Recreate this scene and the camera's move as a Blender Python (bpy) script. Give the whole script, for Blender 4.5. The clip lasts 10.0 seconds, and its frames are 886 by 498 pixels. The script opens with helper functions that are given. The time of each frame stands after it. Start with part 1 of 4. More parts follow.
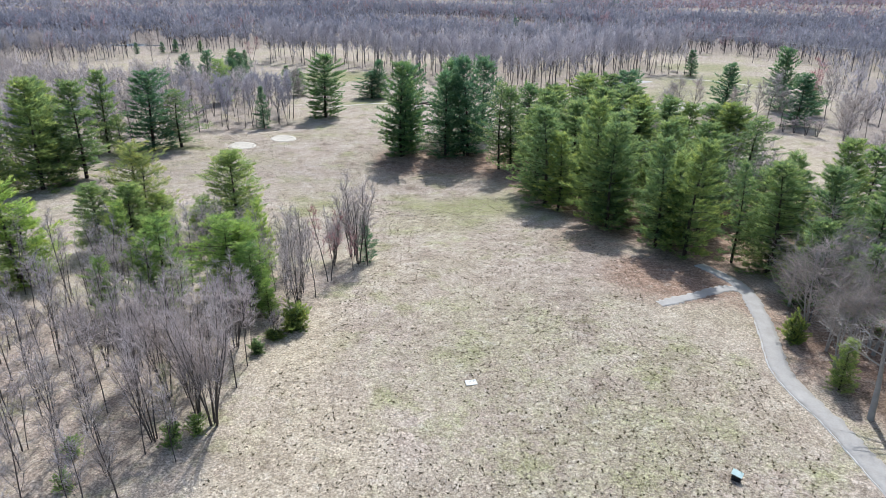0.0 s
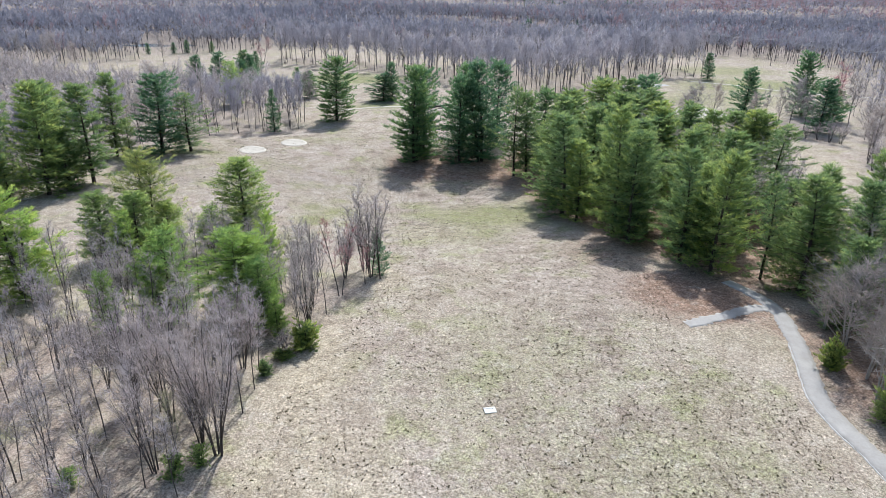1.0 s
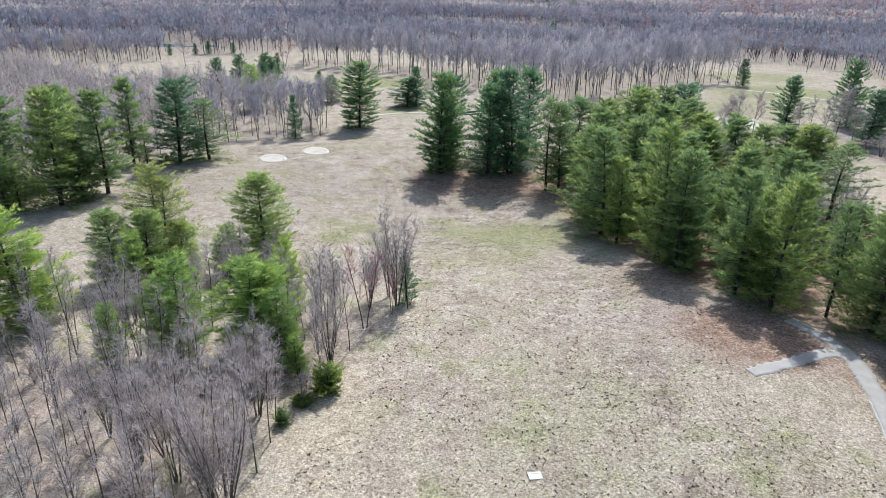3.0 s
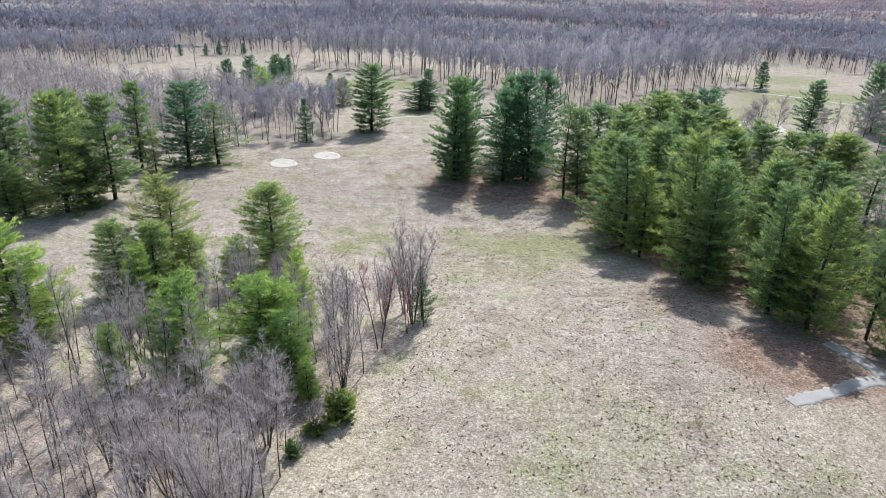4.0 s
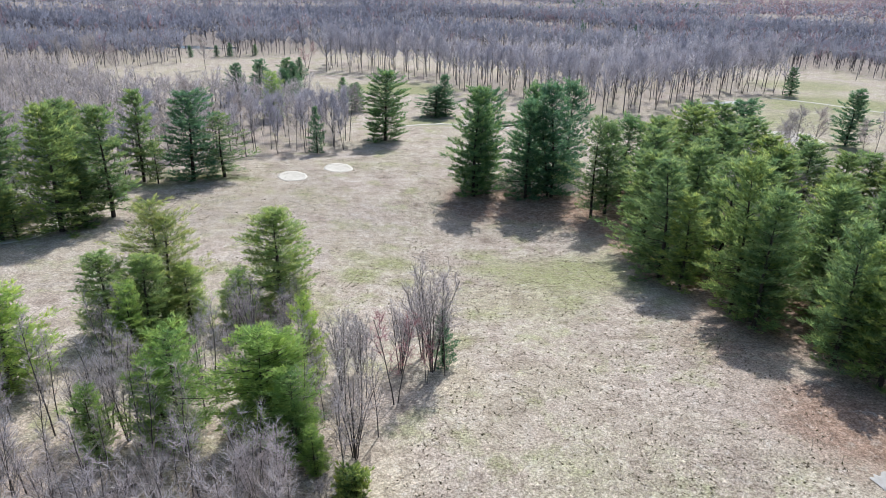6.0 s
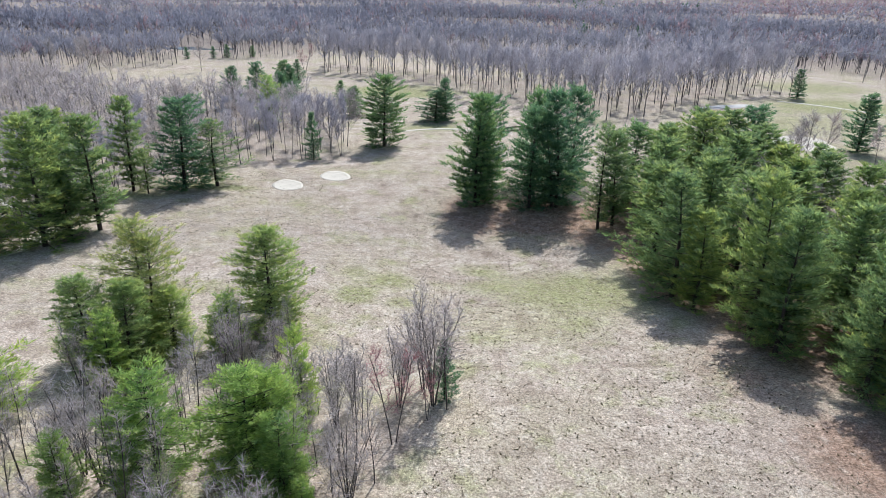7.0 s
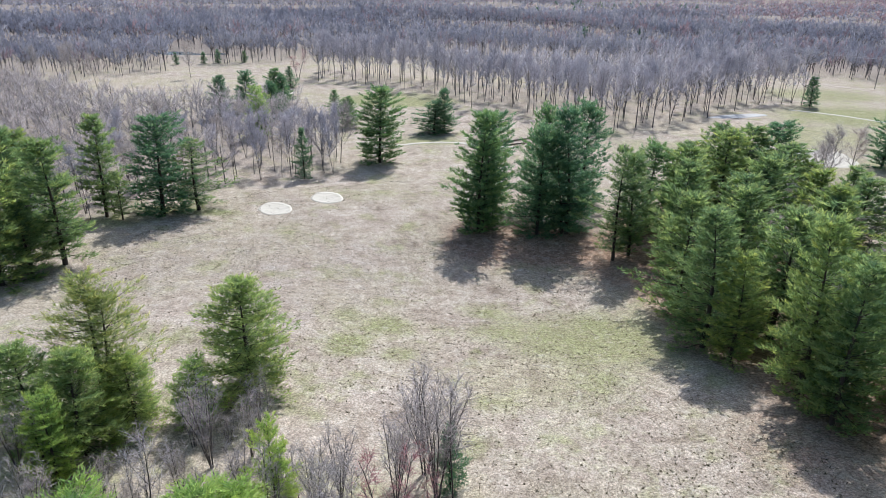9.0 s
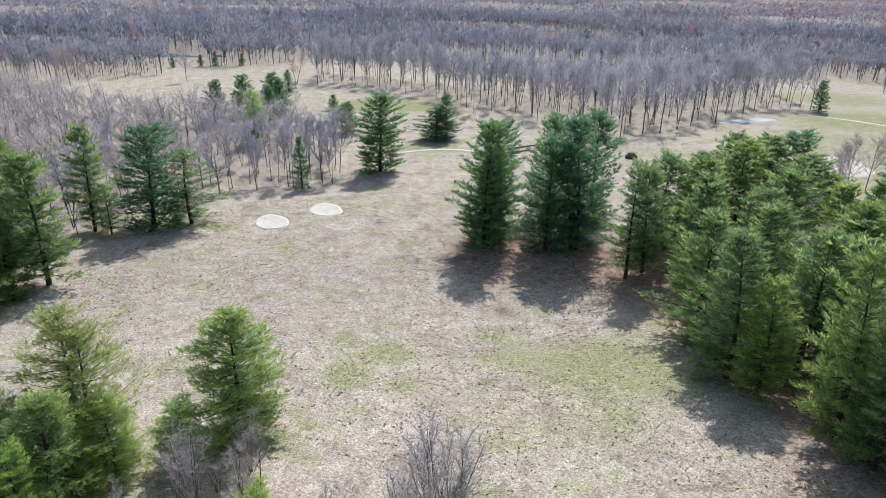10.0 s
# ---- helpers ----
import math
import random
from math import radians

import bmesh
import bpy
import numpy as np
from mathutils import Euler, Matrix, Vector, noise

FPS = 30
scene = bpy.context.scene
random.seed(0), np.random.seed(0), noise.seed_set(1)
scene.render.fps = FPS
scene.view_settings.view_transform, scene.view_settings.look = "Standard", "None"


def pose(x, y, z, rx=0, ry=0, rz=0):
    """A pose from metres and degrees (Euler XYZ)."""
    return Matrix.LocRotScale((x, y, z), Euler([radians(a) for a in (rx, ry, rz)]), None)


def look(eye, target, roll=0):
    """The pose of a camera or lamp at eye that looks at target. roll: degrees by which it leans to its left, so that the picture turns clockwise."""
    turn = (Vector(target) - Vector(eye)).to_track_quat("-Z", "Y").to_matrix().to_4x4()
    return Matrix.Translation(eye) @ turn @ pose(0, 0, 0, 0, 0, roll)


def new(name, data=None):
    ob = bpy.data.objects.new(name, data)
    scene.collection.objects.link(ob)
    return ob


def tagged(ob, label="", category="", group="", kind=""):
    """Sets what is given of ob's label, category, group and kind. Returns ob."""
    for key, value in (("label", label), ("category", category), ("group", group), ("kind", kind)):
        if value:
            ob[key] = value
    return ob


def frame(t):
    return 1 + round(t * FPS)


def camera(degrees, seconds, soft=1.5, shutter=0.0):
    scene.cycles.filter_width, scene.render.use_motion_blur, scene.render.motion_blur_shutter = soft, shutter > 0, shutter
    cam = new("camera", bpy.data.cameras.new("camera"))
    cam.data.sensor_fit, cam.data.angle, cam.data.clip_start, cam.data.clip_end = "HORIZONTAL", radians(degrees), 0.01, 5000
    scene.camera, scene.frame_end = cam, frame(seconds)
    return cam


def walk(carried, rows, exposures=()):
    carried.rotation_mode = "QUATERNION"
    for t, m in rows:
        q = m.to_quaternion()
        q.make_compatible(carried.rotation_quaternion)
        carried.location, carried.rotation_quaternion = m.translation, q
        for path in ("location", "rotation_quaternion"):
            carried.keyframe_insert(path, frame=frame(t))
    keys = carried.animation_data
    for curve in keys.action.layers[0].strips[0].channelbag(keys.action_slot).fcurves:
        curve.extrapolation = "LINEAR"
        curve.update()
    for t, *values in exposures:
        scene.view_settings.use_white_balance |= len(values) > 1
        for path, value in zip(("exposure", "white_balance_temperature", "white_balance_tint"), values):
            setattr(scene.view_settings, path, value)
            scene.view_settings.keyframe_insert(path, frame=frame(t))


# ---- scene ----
cam = camera(68.6, 10.0, soft=0.8)
METRES, EYE, TILT, LEAN, TURN = 49.8, 38.0, 0.0, 0.0, 0.0
ROWS = [
    (0.0, 0.0, 0.0, 0.0, 0.13, -22.35, -0.32),
    (0.5, -0.0086, 0.0389, 0.0034, 0.59, -22.33, -0.38),
    (1.0, -0.0179, 0.079, 0.0067, 1.05, -22.33, -0.44),
    (1.5, -0.0279, 0.1191, 0.0092, 1.51, -22.32, -0.5),
    (2.0, -0.0386, 0.158, 0.0111, 1.97, -22.3, -0.57),
    (2.5, -0.0499, 0.1971, 0.0142, 2.39, -22.31, -0.64),
    (4.0, -0.0904, 0.3188, 0.0252, 3.65, -22.34, -0.77),
    (4.5, -0.1042, 0.3638, 0.0282, 4.04, -22.36, -0.82),
    (5.0, -0.1164, 0.4109, 0.0316, 4.38, -22.38, -0.85),
    (5.5, -0.1266, 0.4598, 0.0355, 4.68, -22.4, -0.88),
    (7.0, -0.1471, 0.6198, 0.0508, 4.66, -22.48, -0.84),
    (7.5, -0.1538, 0.6806, 0.0557, 4.54, -22.51, -0.81),
    (8.0, -0.1599, 0.7345, 0.0618, 4.46, -22.45, -0.8),
    (8.5, -0.1684, 0.7942, 0.0672, 4.4, -22.42, -0.79),
    (9.0, -0.1799, 0.8538, 0.0724, 4.36, -22.41, -0.8),
    (9.5, -0.1926, 0.9132, 0.0776, 4.33, -22.41, -0.8),
    (10.0, -0.2048, 0.9725, 0.0838, 4.3, -22.4, -0.78),
]
walk(cam, [(t, pose(0, 0, EYE, TILT, LEAN, TURN) @ pose(METRES * x, METRES * y, METRES * z, 90 + pitch, roll, yaw)) for t, x, y, z, yaw, pitch, roll in ROWS], ((0.0, 0.10, 6150, 8), (10.0, 0.10, 6150, 8)))

# ---- world, sun, exposure ----
SUN_ELEV, SUN_AZ = radians(52), radians(12)      # height over the horizon; turn from +y towards +x
world = bpy.data.worlds.new("world")
scene.world = world
world.use_nodes = True
wn, wl = world.node_tree.nodes, world.node_tree.links
sky = wn.new("ShaderNodeTexSky")
sky.sky_type, sky.sun_disc = "NISHITA", False
sky.sun_elevation, sky.sun_rotation = SUN_ELEV, SUN_AZ
sky.air_density, sky.dust_density = 1.0, 1.6
wl.new(sky.outputs[0], wn["Background"].inputs[0])
wn["Background"].inputs[1].default_value = 0.155
sun_data = bpy.data.lights.new("sun", "SUN")
sun_data.energy, sun_data.angle, sun_data.color = 4.3, radians(0.6), (0.985, 0.985, 0.985)
sun = new("sun", sun_data)
sun_to = Vector((math.sin(SUN_AZ) * math.cos(SUN_ELEV), math.cos(SUN_AZ) * math.cos(SUN_ELEV), math.sin(SUN_ELEV)))
sun.matrix_world = look(tuple(sun_to * 300), (0, 0, 0))


# ---- materials ----
class Mat:
    """A node material under construction."""

    def __init__(self, name):
        self.mat = bpy.data.materials.new(name)
        self.mat.use_nodes = True
        self.n, self.l = self.mat.node_tree.nodes, self.mat.node_tree.links
        self.bsdf = self.n["Principled BSDF"]
        self.out = self.n["Material Output"]

    def node(self, kind, **values):
        nd = self.n.new(kind)
        for k, v in values.items():
            nd.inputs[k].default_value = v
        return nd

    def noise(self, vec, scale, detail=4.0, rough=0.6):
        nd = self.node("ShaderNodeTexNoise", Scale=scale, Detail=detail, Roughness=rough)
        if vec is not None:
            self.l.new(vec, nd.inputs["Vector"])
        return nd.outputs["Fac"]

    def ramp(self, fac, *stops):
        nd = self.n.new("ShaderNodeValToRGB")
        while len(nd.color_ramp.elements) < len(stops):
            nd.color_ramp.elements.new(0.5)
        for e, (p, c) in zip(nd.color_ramp.elements, stops):
            e.position, e.color = p, (*c, 1)
        self.l.new(fac, nd.inputs[0])
        return nd.outputs[0]

    def mix(self, fac, a, b, blend="MIX"):
        nd = self.n.new("ShaderNodeMix")
        nd.data_type, nd.blend_type = "RGBA", blend
        for sock, v in ((nd.inputs[0], fac), (nd.inputs[6], a), (nd.inputs[7], b)):
            if isinstance(v, (int, float)):
                sock.default_value = v
            elif isinstance(v, tuple):
                sock.default_value = (*v, 1)
            else:
                self.l.new(v, sock)
        return nd.outputs[2]

    def math(self, op, a, b=0.0, clamp=False):
        nd = self.n.new("ShaderNodeMath")
        nd.operation, nd.use_clamp = op, clamp
        for sock, v in zip(nd.inputs, (a, b)):
            if isinstance(v, (int, float)):
                sock.default_value = v
            else:
                self.l.new(v, sock)
        return nd.outputs[0]

    def position(self):
        return self.n.new("ShaderNodeNewGeometry").outputs["Position"]

    def island(self):
        return self.n.new("ShaderNodeNewGeometry").outputs["Random Per Island"]

    def random(self):
        return self.n.new("ShaderNodeObjectInfo").outputs["Random"]

    def bump(self, height, strength=0.3, distance=0.02):
        nd = self.node("ShaderNodeBump", Strength=strength, Distance=distance)
        self.l.new(height, nd.inputs["Height"])
        self.l.new(nd.outputs[0], self.bsdf.inputs["Normal"])

    def done(self, colour, rough=0.8, spec=0.25):
        if isinstance(colour, tuple):
            self.bsdf.inputs["Base Color"].default_value = (*colour, 1)
        else:
            self.l.new(colour, self.bsdf.inputs["Base Color"])
        self.bsdf.inputs["Roughness"].default_value = rough
        self.bsdf.inputs["Specular IOR Level"].default_value = spec
        return self.mat


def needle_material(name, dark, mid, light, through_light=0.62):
    """Needles: older and darker inside, fresh and lighter towards the branch tips, with shade and sun painted in."""
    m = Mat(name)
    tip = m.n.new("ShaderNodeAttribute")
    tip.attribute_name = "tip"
    age_lit = m.math("ADD", m.math("MULTIPLY", tip.outputs["Fac"], 0.7), m.math("MULTIPLY", m.island(), 0.3))
    colour = m.ramp(age_lit, (0.1, dark), (0.55, mid), (0.95, light))
    tone = m.ramp(m.random(), (0.0, (0.82, 0.86, 0.9)), (0.5, (1, 1, 1)), (1.0, (1.25, 1.12, 0.85)))
    colour = m.mix(1.0, colour, tone, "MULTIPLY")
    patch = m.ramp(m.noise(m.position(), 0.55, 3), (0.35, (0.85, 0.9, 0.95)), (0.65, (1.15, 1.1, 0.95)))
    colour = m.mix(1.0, colour, patch, "MULTIPLY")
    m.done(colour, 0.5, 0.2)
    tr = m.n.new("ShaderNodeBsdfTranslucent")
    m.l.new(colour, tr.inputs[0])
    mx = m.node("ShaderNodeMixShader", Fac=through_light)
    m.l.new(m.bsdf.outputs[0], mx.inputs[1])
    m.l.new(tr.outputs[0], mx.inputs[2])
    m.l.new(mx.outputs[0], m.out.inputs[0])
    return m.mat


def bark_material(name, dark, light, scale=3.0, tones=((0.85, 0.85, 0.85), (1.15, 1.12, 1.1))):
    m = Mat(name)
    pos = m.position()
    n1, n2 = m.noise(pos, scale, 6), m.noise(pos, scale * 6, 4)
    colour = m.mix(m.math("MULTIPLY_ADD", n2, 0.4), m.ramp(n1, (0.3, dark), (0.7, light)), dark)
    colour = m.mix(1.0, colour, m.ramp(m.random(), (0, tones[0]), (1, tones[1])), "MULTIPLY")
    m.bump(n2, 0.5, 0.03)
    return m.done(colour, 0.85, 0.2)


def twig_material(name, a, b, c, tone_a=(0.88, 0.88, 0.9), tone_b=(1.12, 1.08, 1.06), through_light=0.3):
    """Sprays of fine twigs; light passes between them."""
    m = Mat(name)
    colour = m.ramp(m.island(), (0.0, a), (0.55, b), (1.0, c))
    colour = m.mix(1.0, colour, m.ramp(m.random(), (0, tone_a), (1, tone_b)), "MULTIPLY")
    patch = m.ramp(m.noise(m.position(), 0.05, 3), (0.35, (0.85, 0.85, 0.88)), (0.65, (1.12, 1.08, 1.05)))
    colour = m.mix(1.0, colour, patch, "MULTIPLY")
    m.done(colour, 0.7, 0.25)
    tr = m.n.new("ShaderNodeBsdfTranslucent")
    m.l.new(colour, tr.inputs[0])
    mx = m.node("ShaderNodeMixShader", Fac=through_light)
    m.l.new(m.bsdf.outputs[0], mx.inputs[1])
    m.l.new(tr.outputs[0], mx.inputs[2])
    m.l.new(mx.outputs[0], m.out.inputs[0])
    return m.mat


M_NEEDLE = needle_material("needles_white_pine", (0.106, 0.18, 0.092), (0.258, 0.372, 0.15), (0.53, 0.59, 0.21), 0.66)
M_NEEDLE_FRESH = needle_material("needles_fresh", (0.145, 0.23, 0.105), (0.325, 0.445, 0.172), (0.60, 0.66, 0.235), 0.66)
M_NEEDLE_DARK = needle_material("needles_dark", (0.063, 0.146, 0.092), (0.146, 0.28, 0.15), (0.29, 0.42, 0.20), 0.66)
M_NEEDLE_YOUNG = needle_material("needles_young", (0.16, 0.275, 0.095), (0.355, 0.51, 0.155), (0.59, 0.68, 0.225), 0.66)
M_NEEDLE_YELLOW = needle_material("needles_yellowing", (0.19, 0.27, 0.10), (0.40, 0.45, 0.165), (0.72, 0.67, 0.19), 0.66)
M_BARK_PINE = bark_material("bark_pine", (0.045, 0.036, 0.03), (0.12, 0.095, 0.08))
M_BARK_GREY = bark_material("bark_grey", (0.065, 0.055, 0.05), (0.175, 0.155, 0.145))
M_BARK_PALE = bark_material("bark_pale", (0.28, 0.26, 0.24), (0.55, 0.52, 0.48), 1.5)
M_BARK_LIMB = bark_material("bark_limbs", (0.16, 0.145, 0.138), (0.34, 0.315, 0.305))
M_TWIG = twig_material("twigs_grey", (0.31, 0.275, 0.255), (0.475, 0.43, 0.405), (0.64, 0.595, 0.565))
M_TWIG_MAUVE = twig_material("twigs_mauve", (0.34, 0.305, 0.30), (0.51, 0.467, 0.46), (0.68, 0.63, 0.62))
M_BARK_FAR = bark_material("bark_far", (0.09, 0.08, 0.082), (0.18, 0.165, 0.165), 0.5)
M_TWIG_PALE = twig_material("twigs_silver", (0.42, 0.40, 0.38), (0.58, 0.56, 0.53), (0.74, 0.72, 0.69))
# Bluish, lightened twigs: haze over the far woods painted into these two colours.
M_TWIG_HAZE = twig_material("twigs_haze_mauve", (0.275, 0.285, 0.345), (0.325, 0.335, 0.40), (0.385, 0.395, 0.465), through_light=0.4)
M_TWIG_HAZE_GREY = twig_material("twigs_haze_grey", (0.325, 0.33, 0.37), (0.385, 0.39, 0.435), (0.445, 0.45, 0.50), through_light=0.4)
M_TWIG_RED = twig_material("twigs_red_buds", (0.36, 0.14, 0.15), (0.50, 0.25, 0.26), (0.60, 0.40, 0.40))
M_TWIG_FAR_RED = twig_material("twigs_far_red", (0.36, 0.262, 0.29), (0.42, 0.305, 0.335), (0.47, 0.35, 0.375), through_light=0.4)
# Darker grey-brown twigs with shade painted in, for the trees along the path.
M_TWIG_SHADED = twig_material("twigs_shaded", (0.20, 0.18, 0.165), (0.32, 0.29, 0.27), (0.46, 0.42, 0.395))
M_TWIG_LILAC = twig_material("twigs_lilac_grey", (0.335, 0.328, 0.36), (0.46, 0.45, 0.495), (0.575, 0.565, 0.615))
M_TWIG_GREEN = twig_material("twigs_green_buds", (0.22, 0.22, 0.15), (0.35, 0.36, 0.22), (0.46, 0.47, 0.3))


def ground_material():
    m = Mat("dry_grass_ground")
    pos = m.position()
    att = m.n.new("ShaderNodeAttribute")
    att.attribute_name = "cover"
    sep = m.n.new("ShaderNodeSeparateColor")
    m.l.new(att.outputs["Color"], sep.inputs[0])
    litter_w, green_w, straw_w = sep.outputs[0], sep.outputs[1], sep.outputs[2]
    big, med = m.noise(pos, 0.045, 4), m.noise(pos, 0.22, 5, 0.65)
    small, fine = m.noise(pos, 1.3, 6, 0.75), m.noise(pos, 4.5, 5, 0.8)
    base = m.ramp(med, (0.30, (0.25, 0.203, 0.168)), (0.48, (0.415, 0.352, 0.302)), (0.72, (0.515, 0.455, 0.402)))
    base = m.mix(m.math("MULTIPLY", m.ramp(big, (0.42, (0, 0, 0)), (0.62, (1, 1, 1))), 0.7), base, (0.405, 0.36, 0.275))
    grass = m.ramp(small, (0.3, (0.17, 0.19, 0.075)), (0.7, (0.33, 0.34, 0.165)))
    g_fac = m.math("MULTIPLY", m.ramp(m.math("ADD", m.math("MULTIPLY", green_w, 0.62), m.math("ADD", m.math("MULTIPLY", med, 0.45), m.math("MULTIPLY", small, 0.45))), (0.60, (0, 0, 0)), (0.92, (1, 1, 1))), 0.8)
    base = m.mix(g_fac, base, grass)
    moss = m.ramp(m.noise(pos, 0.13, 6, 0.7), (0.52, (0, 0, 0)), (0.66, (1, 1, 1)))
    base = m.mix(m.math("MULTIPLY", moss, 0.7), base, m.ramp(small, (0.3, (0.20, 0.215, 0.095)), (0.7, (0.375, 0.39, 0.20))))
    straw = m.ramp(small, (0.3, (0.38, 0.325, 0.24)), (0.7, (0.545, 0.48, 0.38)))
    s_fac = m.ramp(m.math("ADD", m.math("MULTIPLY", straw_w, 0.7), m.math("MULTIPLY", med, 0.5)), (0.45, (0, 0, 0)), (0.85, (1, 1, 1)))
    base = m.mix(s_fac, base, straw)
    litter = m.ramp(small, (0.30, (0.15, 0.096, 0.07)), (0.52, (0.31, 0.212, 0.16)), (0.75, (0.47, 0.36, 0.29)))
    leaf_litter = m.ramp(small, (0.30, (0.17, 0.14, 0.125)), (0.52, (0.29, 0.25, 0.23)), (0.75, (0.42, 0.38, 0.355)))
    litter = m.mix(att.outputs["Alpha"], leaf_litter, litter)
    l_fac = m.ramp(m.math("ADD", m.math("MULTIPLY", litter_w, 0.85), m.math("MULTIPLY", m.math("SUBTRACT", m.math("ADD", small, med), 1.0), 0.8)), (0.22, (0, 0, 0)), (0.6, (1, 1, 1)))
    base = m.mix(l_fac, base, litter)
    earth = m.ramp(m.noise(pos, 0.75, 6, 0.75), (0.54, (0, 0, 0)), (0.64, (1, 1, 1)))
    base = m.mix(m.math("MULTIPLY", earth, 0.42), base, m.ramp(fine, (0.35, (0.25, 0.185, 0.15)), (0.65, (0.45, 0.37, 0.32))))
    pale = m.ramp(m.noise(pos, 0.6, 5, 0.7), (0.56, (0, 0, 0)), (0.68, (1, 1, 1)))
    base = m.mix(m.math("MULTIPLY", pale, 0.38), base, (0.56, 0.525, 0.475))
    blotch = m.ramp(m.noise(pos, 0.42, 6, 0.7), (0.36, (0.72, 0.69, 0.66)), (0.48, (1, 1, 1)), (0.62, (1.10, 1.09, 1.09)))
    base = m.mix(0.45, base, blotch, "MULTIPLY")
    fleck = m.ramp(fine, (0.40, (0.46, 0.43, 0.39)), (0.5, (1, 1, 1)), (0.60, (1.5, 1.48, 1.43)))
    base = m.mix(0.75, base, fleck, "MULTIPLY")
    vor = m.node("ShaderNodeTexVoronoi", Scale=5.5)
    m.l.new(pos, vor.inputs["Vector"])
    vsep = m.n.new("ShaderNodeSeparateColor")
    m.l.new(vor.outputs["Color"], vsep.inputs[0])
    base = m.mix(0.7, base, m.ramp(vsep.outputs[0], (0.0, (0.62, 0.58, 0.54)), (0.35, (0.98, 0.97, 0.95)), (0.8, (1.0, 1.0, 1.0)), (1.0, (1.4, 1.38, 1.34))), "MULTIPLY")
    grain = m.ramp(m.noise(pos, 11.0, 3, 0.8), (0.38, (0.68, 0.66, 0.63)), (0.5, (1, 1, 1)), (0.62, (1.36, 1.35, 1.32)))
    base = m.mix(0.8, base, grain, "MULTIPLY")
    clump = m.ramp(m.noise(pos, 0.9, 5, 0.75), (0.36, (0.62, 0.59, 0.55)), (0.58, (1.1, 1.09, 1.07)))
    base = m.mix(0.5, base, clump, "MULTIPLY")
    m.bump(m.math("ADD", small, fine), 0.5, 0.12)
    return m.done(base, 0.95, 0.1)


def speckled(name, dark, light, scale, rough=0.9, spec=0.2, bump=0.3):
    m = Mat(name)
    pos = m.position()
    n1, n2 = m.noise(pos, scale, 5), m.noise(pos, scale * 9, 3)
    colour = m.mix(0.35, m.ramp(n1, (0.3, dark), (0.7, light)), m.ramp(n2, (0.3, dark), (0.7, light)))
    m.bump(n2, bump, 0.02)
    return m.done(colour, rough, spec)


M_GROUND = ground_material()
M_SAND = speckled("bunker_sand", (0.47, 0.42, 0.35), (0.63, 0.575, 0.49), 0.8)
M_ASPHALT = speckled("worn_asphalt", (0.33, 0.305, 0.275), (0.47, 0.44, 0.405), 0.6)
M_PATH_EDGE = speckled("path_edge_grit", (0.42, 0.40, 0.37), (0.6, 0.57, 0.53), 2.0)
M_MUD = speckled("dry_mud", (0.42, 0.40, 0.38), (0.52, 0.50, 0.48), 0.3)


# ---- terrain ----
def smooth(a, b, v):
    u = np.clip((v - a) / (b - a), 0, 1)
    return u * u * (3 - 2 * u)


BUNKERS = [(-50.8, 161.8, 3.1, 4.2, 0.4), (-42.3, 169.8, 3.2, 4.2, 0.3)]


def terrain(x, y):
    """Height of the ground."""
    x, y = np.asarray(x, float), np.asarray(y, float)
    z = 1.3 * np.exp(-((x - 28) ** 2 / 400 + (y - 85) ** 2 / 900)) + 1.2 * (1 - smooth(65, 105, y))
    z = z - 3.2 * np.exp(-((x + 5) ** 2 / 900 + (y - 133) ** 2 / 600)) - 0.3
    z = z - 0.8 * smooth(170, 185, y) * (1 - smooth(190, 215, y)) * np.exp(-(((x + 55) / 25) ** 2))
    z = z + 0.10 * np.sin(x * 0.21 + 1.3 * np.sin(y * 0.13)) * np.cos(y * 0.17 + 0.5)
    for cx, cy, rx, ry, turn in BUNKERS:
        d = ((x - cx) / rx) ** 2 + ((y - cy) / ry) ** 2
        z = z - 0.35 * np.exp(-d * 0.9)
    far = np.hypot(x, y)
    z = z + smooth(430, 620, far) * (4.5 * np.sin(y / 47 + x / 160 + 0.8 * np.sin(x / 75)) + 4.0 * np.sin(y / 88 - x / 130))
    return z + 14 * smooth(900, 2600, far) * (0.5 + 0.5 * np.sin(x * 0.0021 + 0.7))


def gz(x, y):
    return float(terrain(x, y))


def blob(x, y, spots):
    w = np.zeros_like(x)
    for cx, cy, rx, ry, s in spots:
        d = ((x - cx) / rx) ** 2 + ((y - cy) / ry) ** 2
        w = np.maximum(w, s * np.exp(-d ** 1.6))
    return w


def inside(poly, x, y):
    """Whether points lie in a polygon (arrays)."""
    x, y = np.asarray(x, float), np.asarray(y, float)
    hit = np.zeros(x.shape, bool)
    for (ax, ay), (bx, by) in zip(poly, poly[1:] + poly[:1]):
        if ay != by:
            hit ^= ((ay > y) != (by > y)) & (x < (bx - ax) * (y - ay) / (by - ay) + ax)
    return hit


THICKET = [(-25, 34), (-20.5, 46), (-20, 60), (-17.5, 66), (-14.5, 78), (-11, 86), (-13, 90), (-22, 86), (-38, 74), (-50, 74), (-62, 76), (-55, 58), (-46, 42), (-36, 28)]
MIDWOOD = [(-88, 112), (-82, 140), (-77, 156), (-66, 178), (-57, 185), (-46, 189), (-44, 194), (-52, 214), (-62, 232), (-84, 246), (-108, 252), (-140, 246), (-165, 270), (-215, 295), (-190, 200), (-120, 105), (-105, 96)]
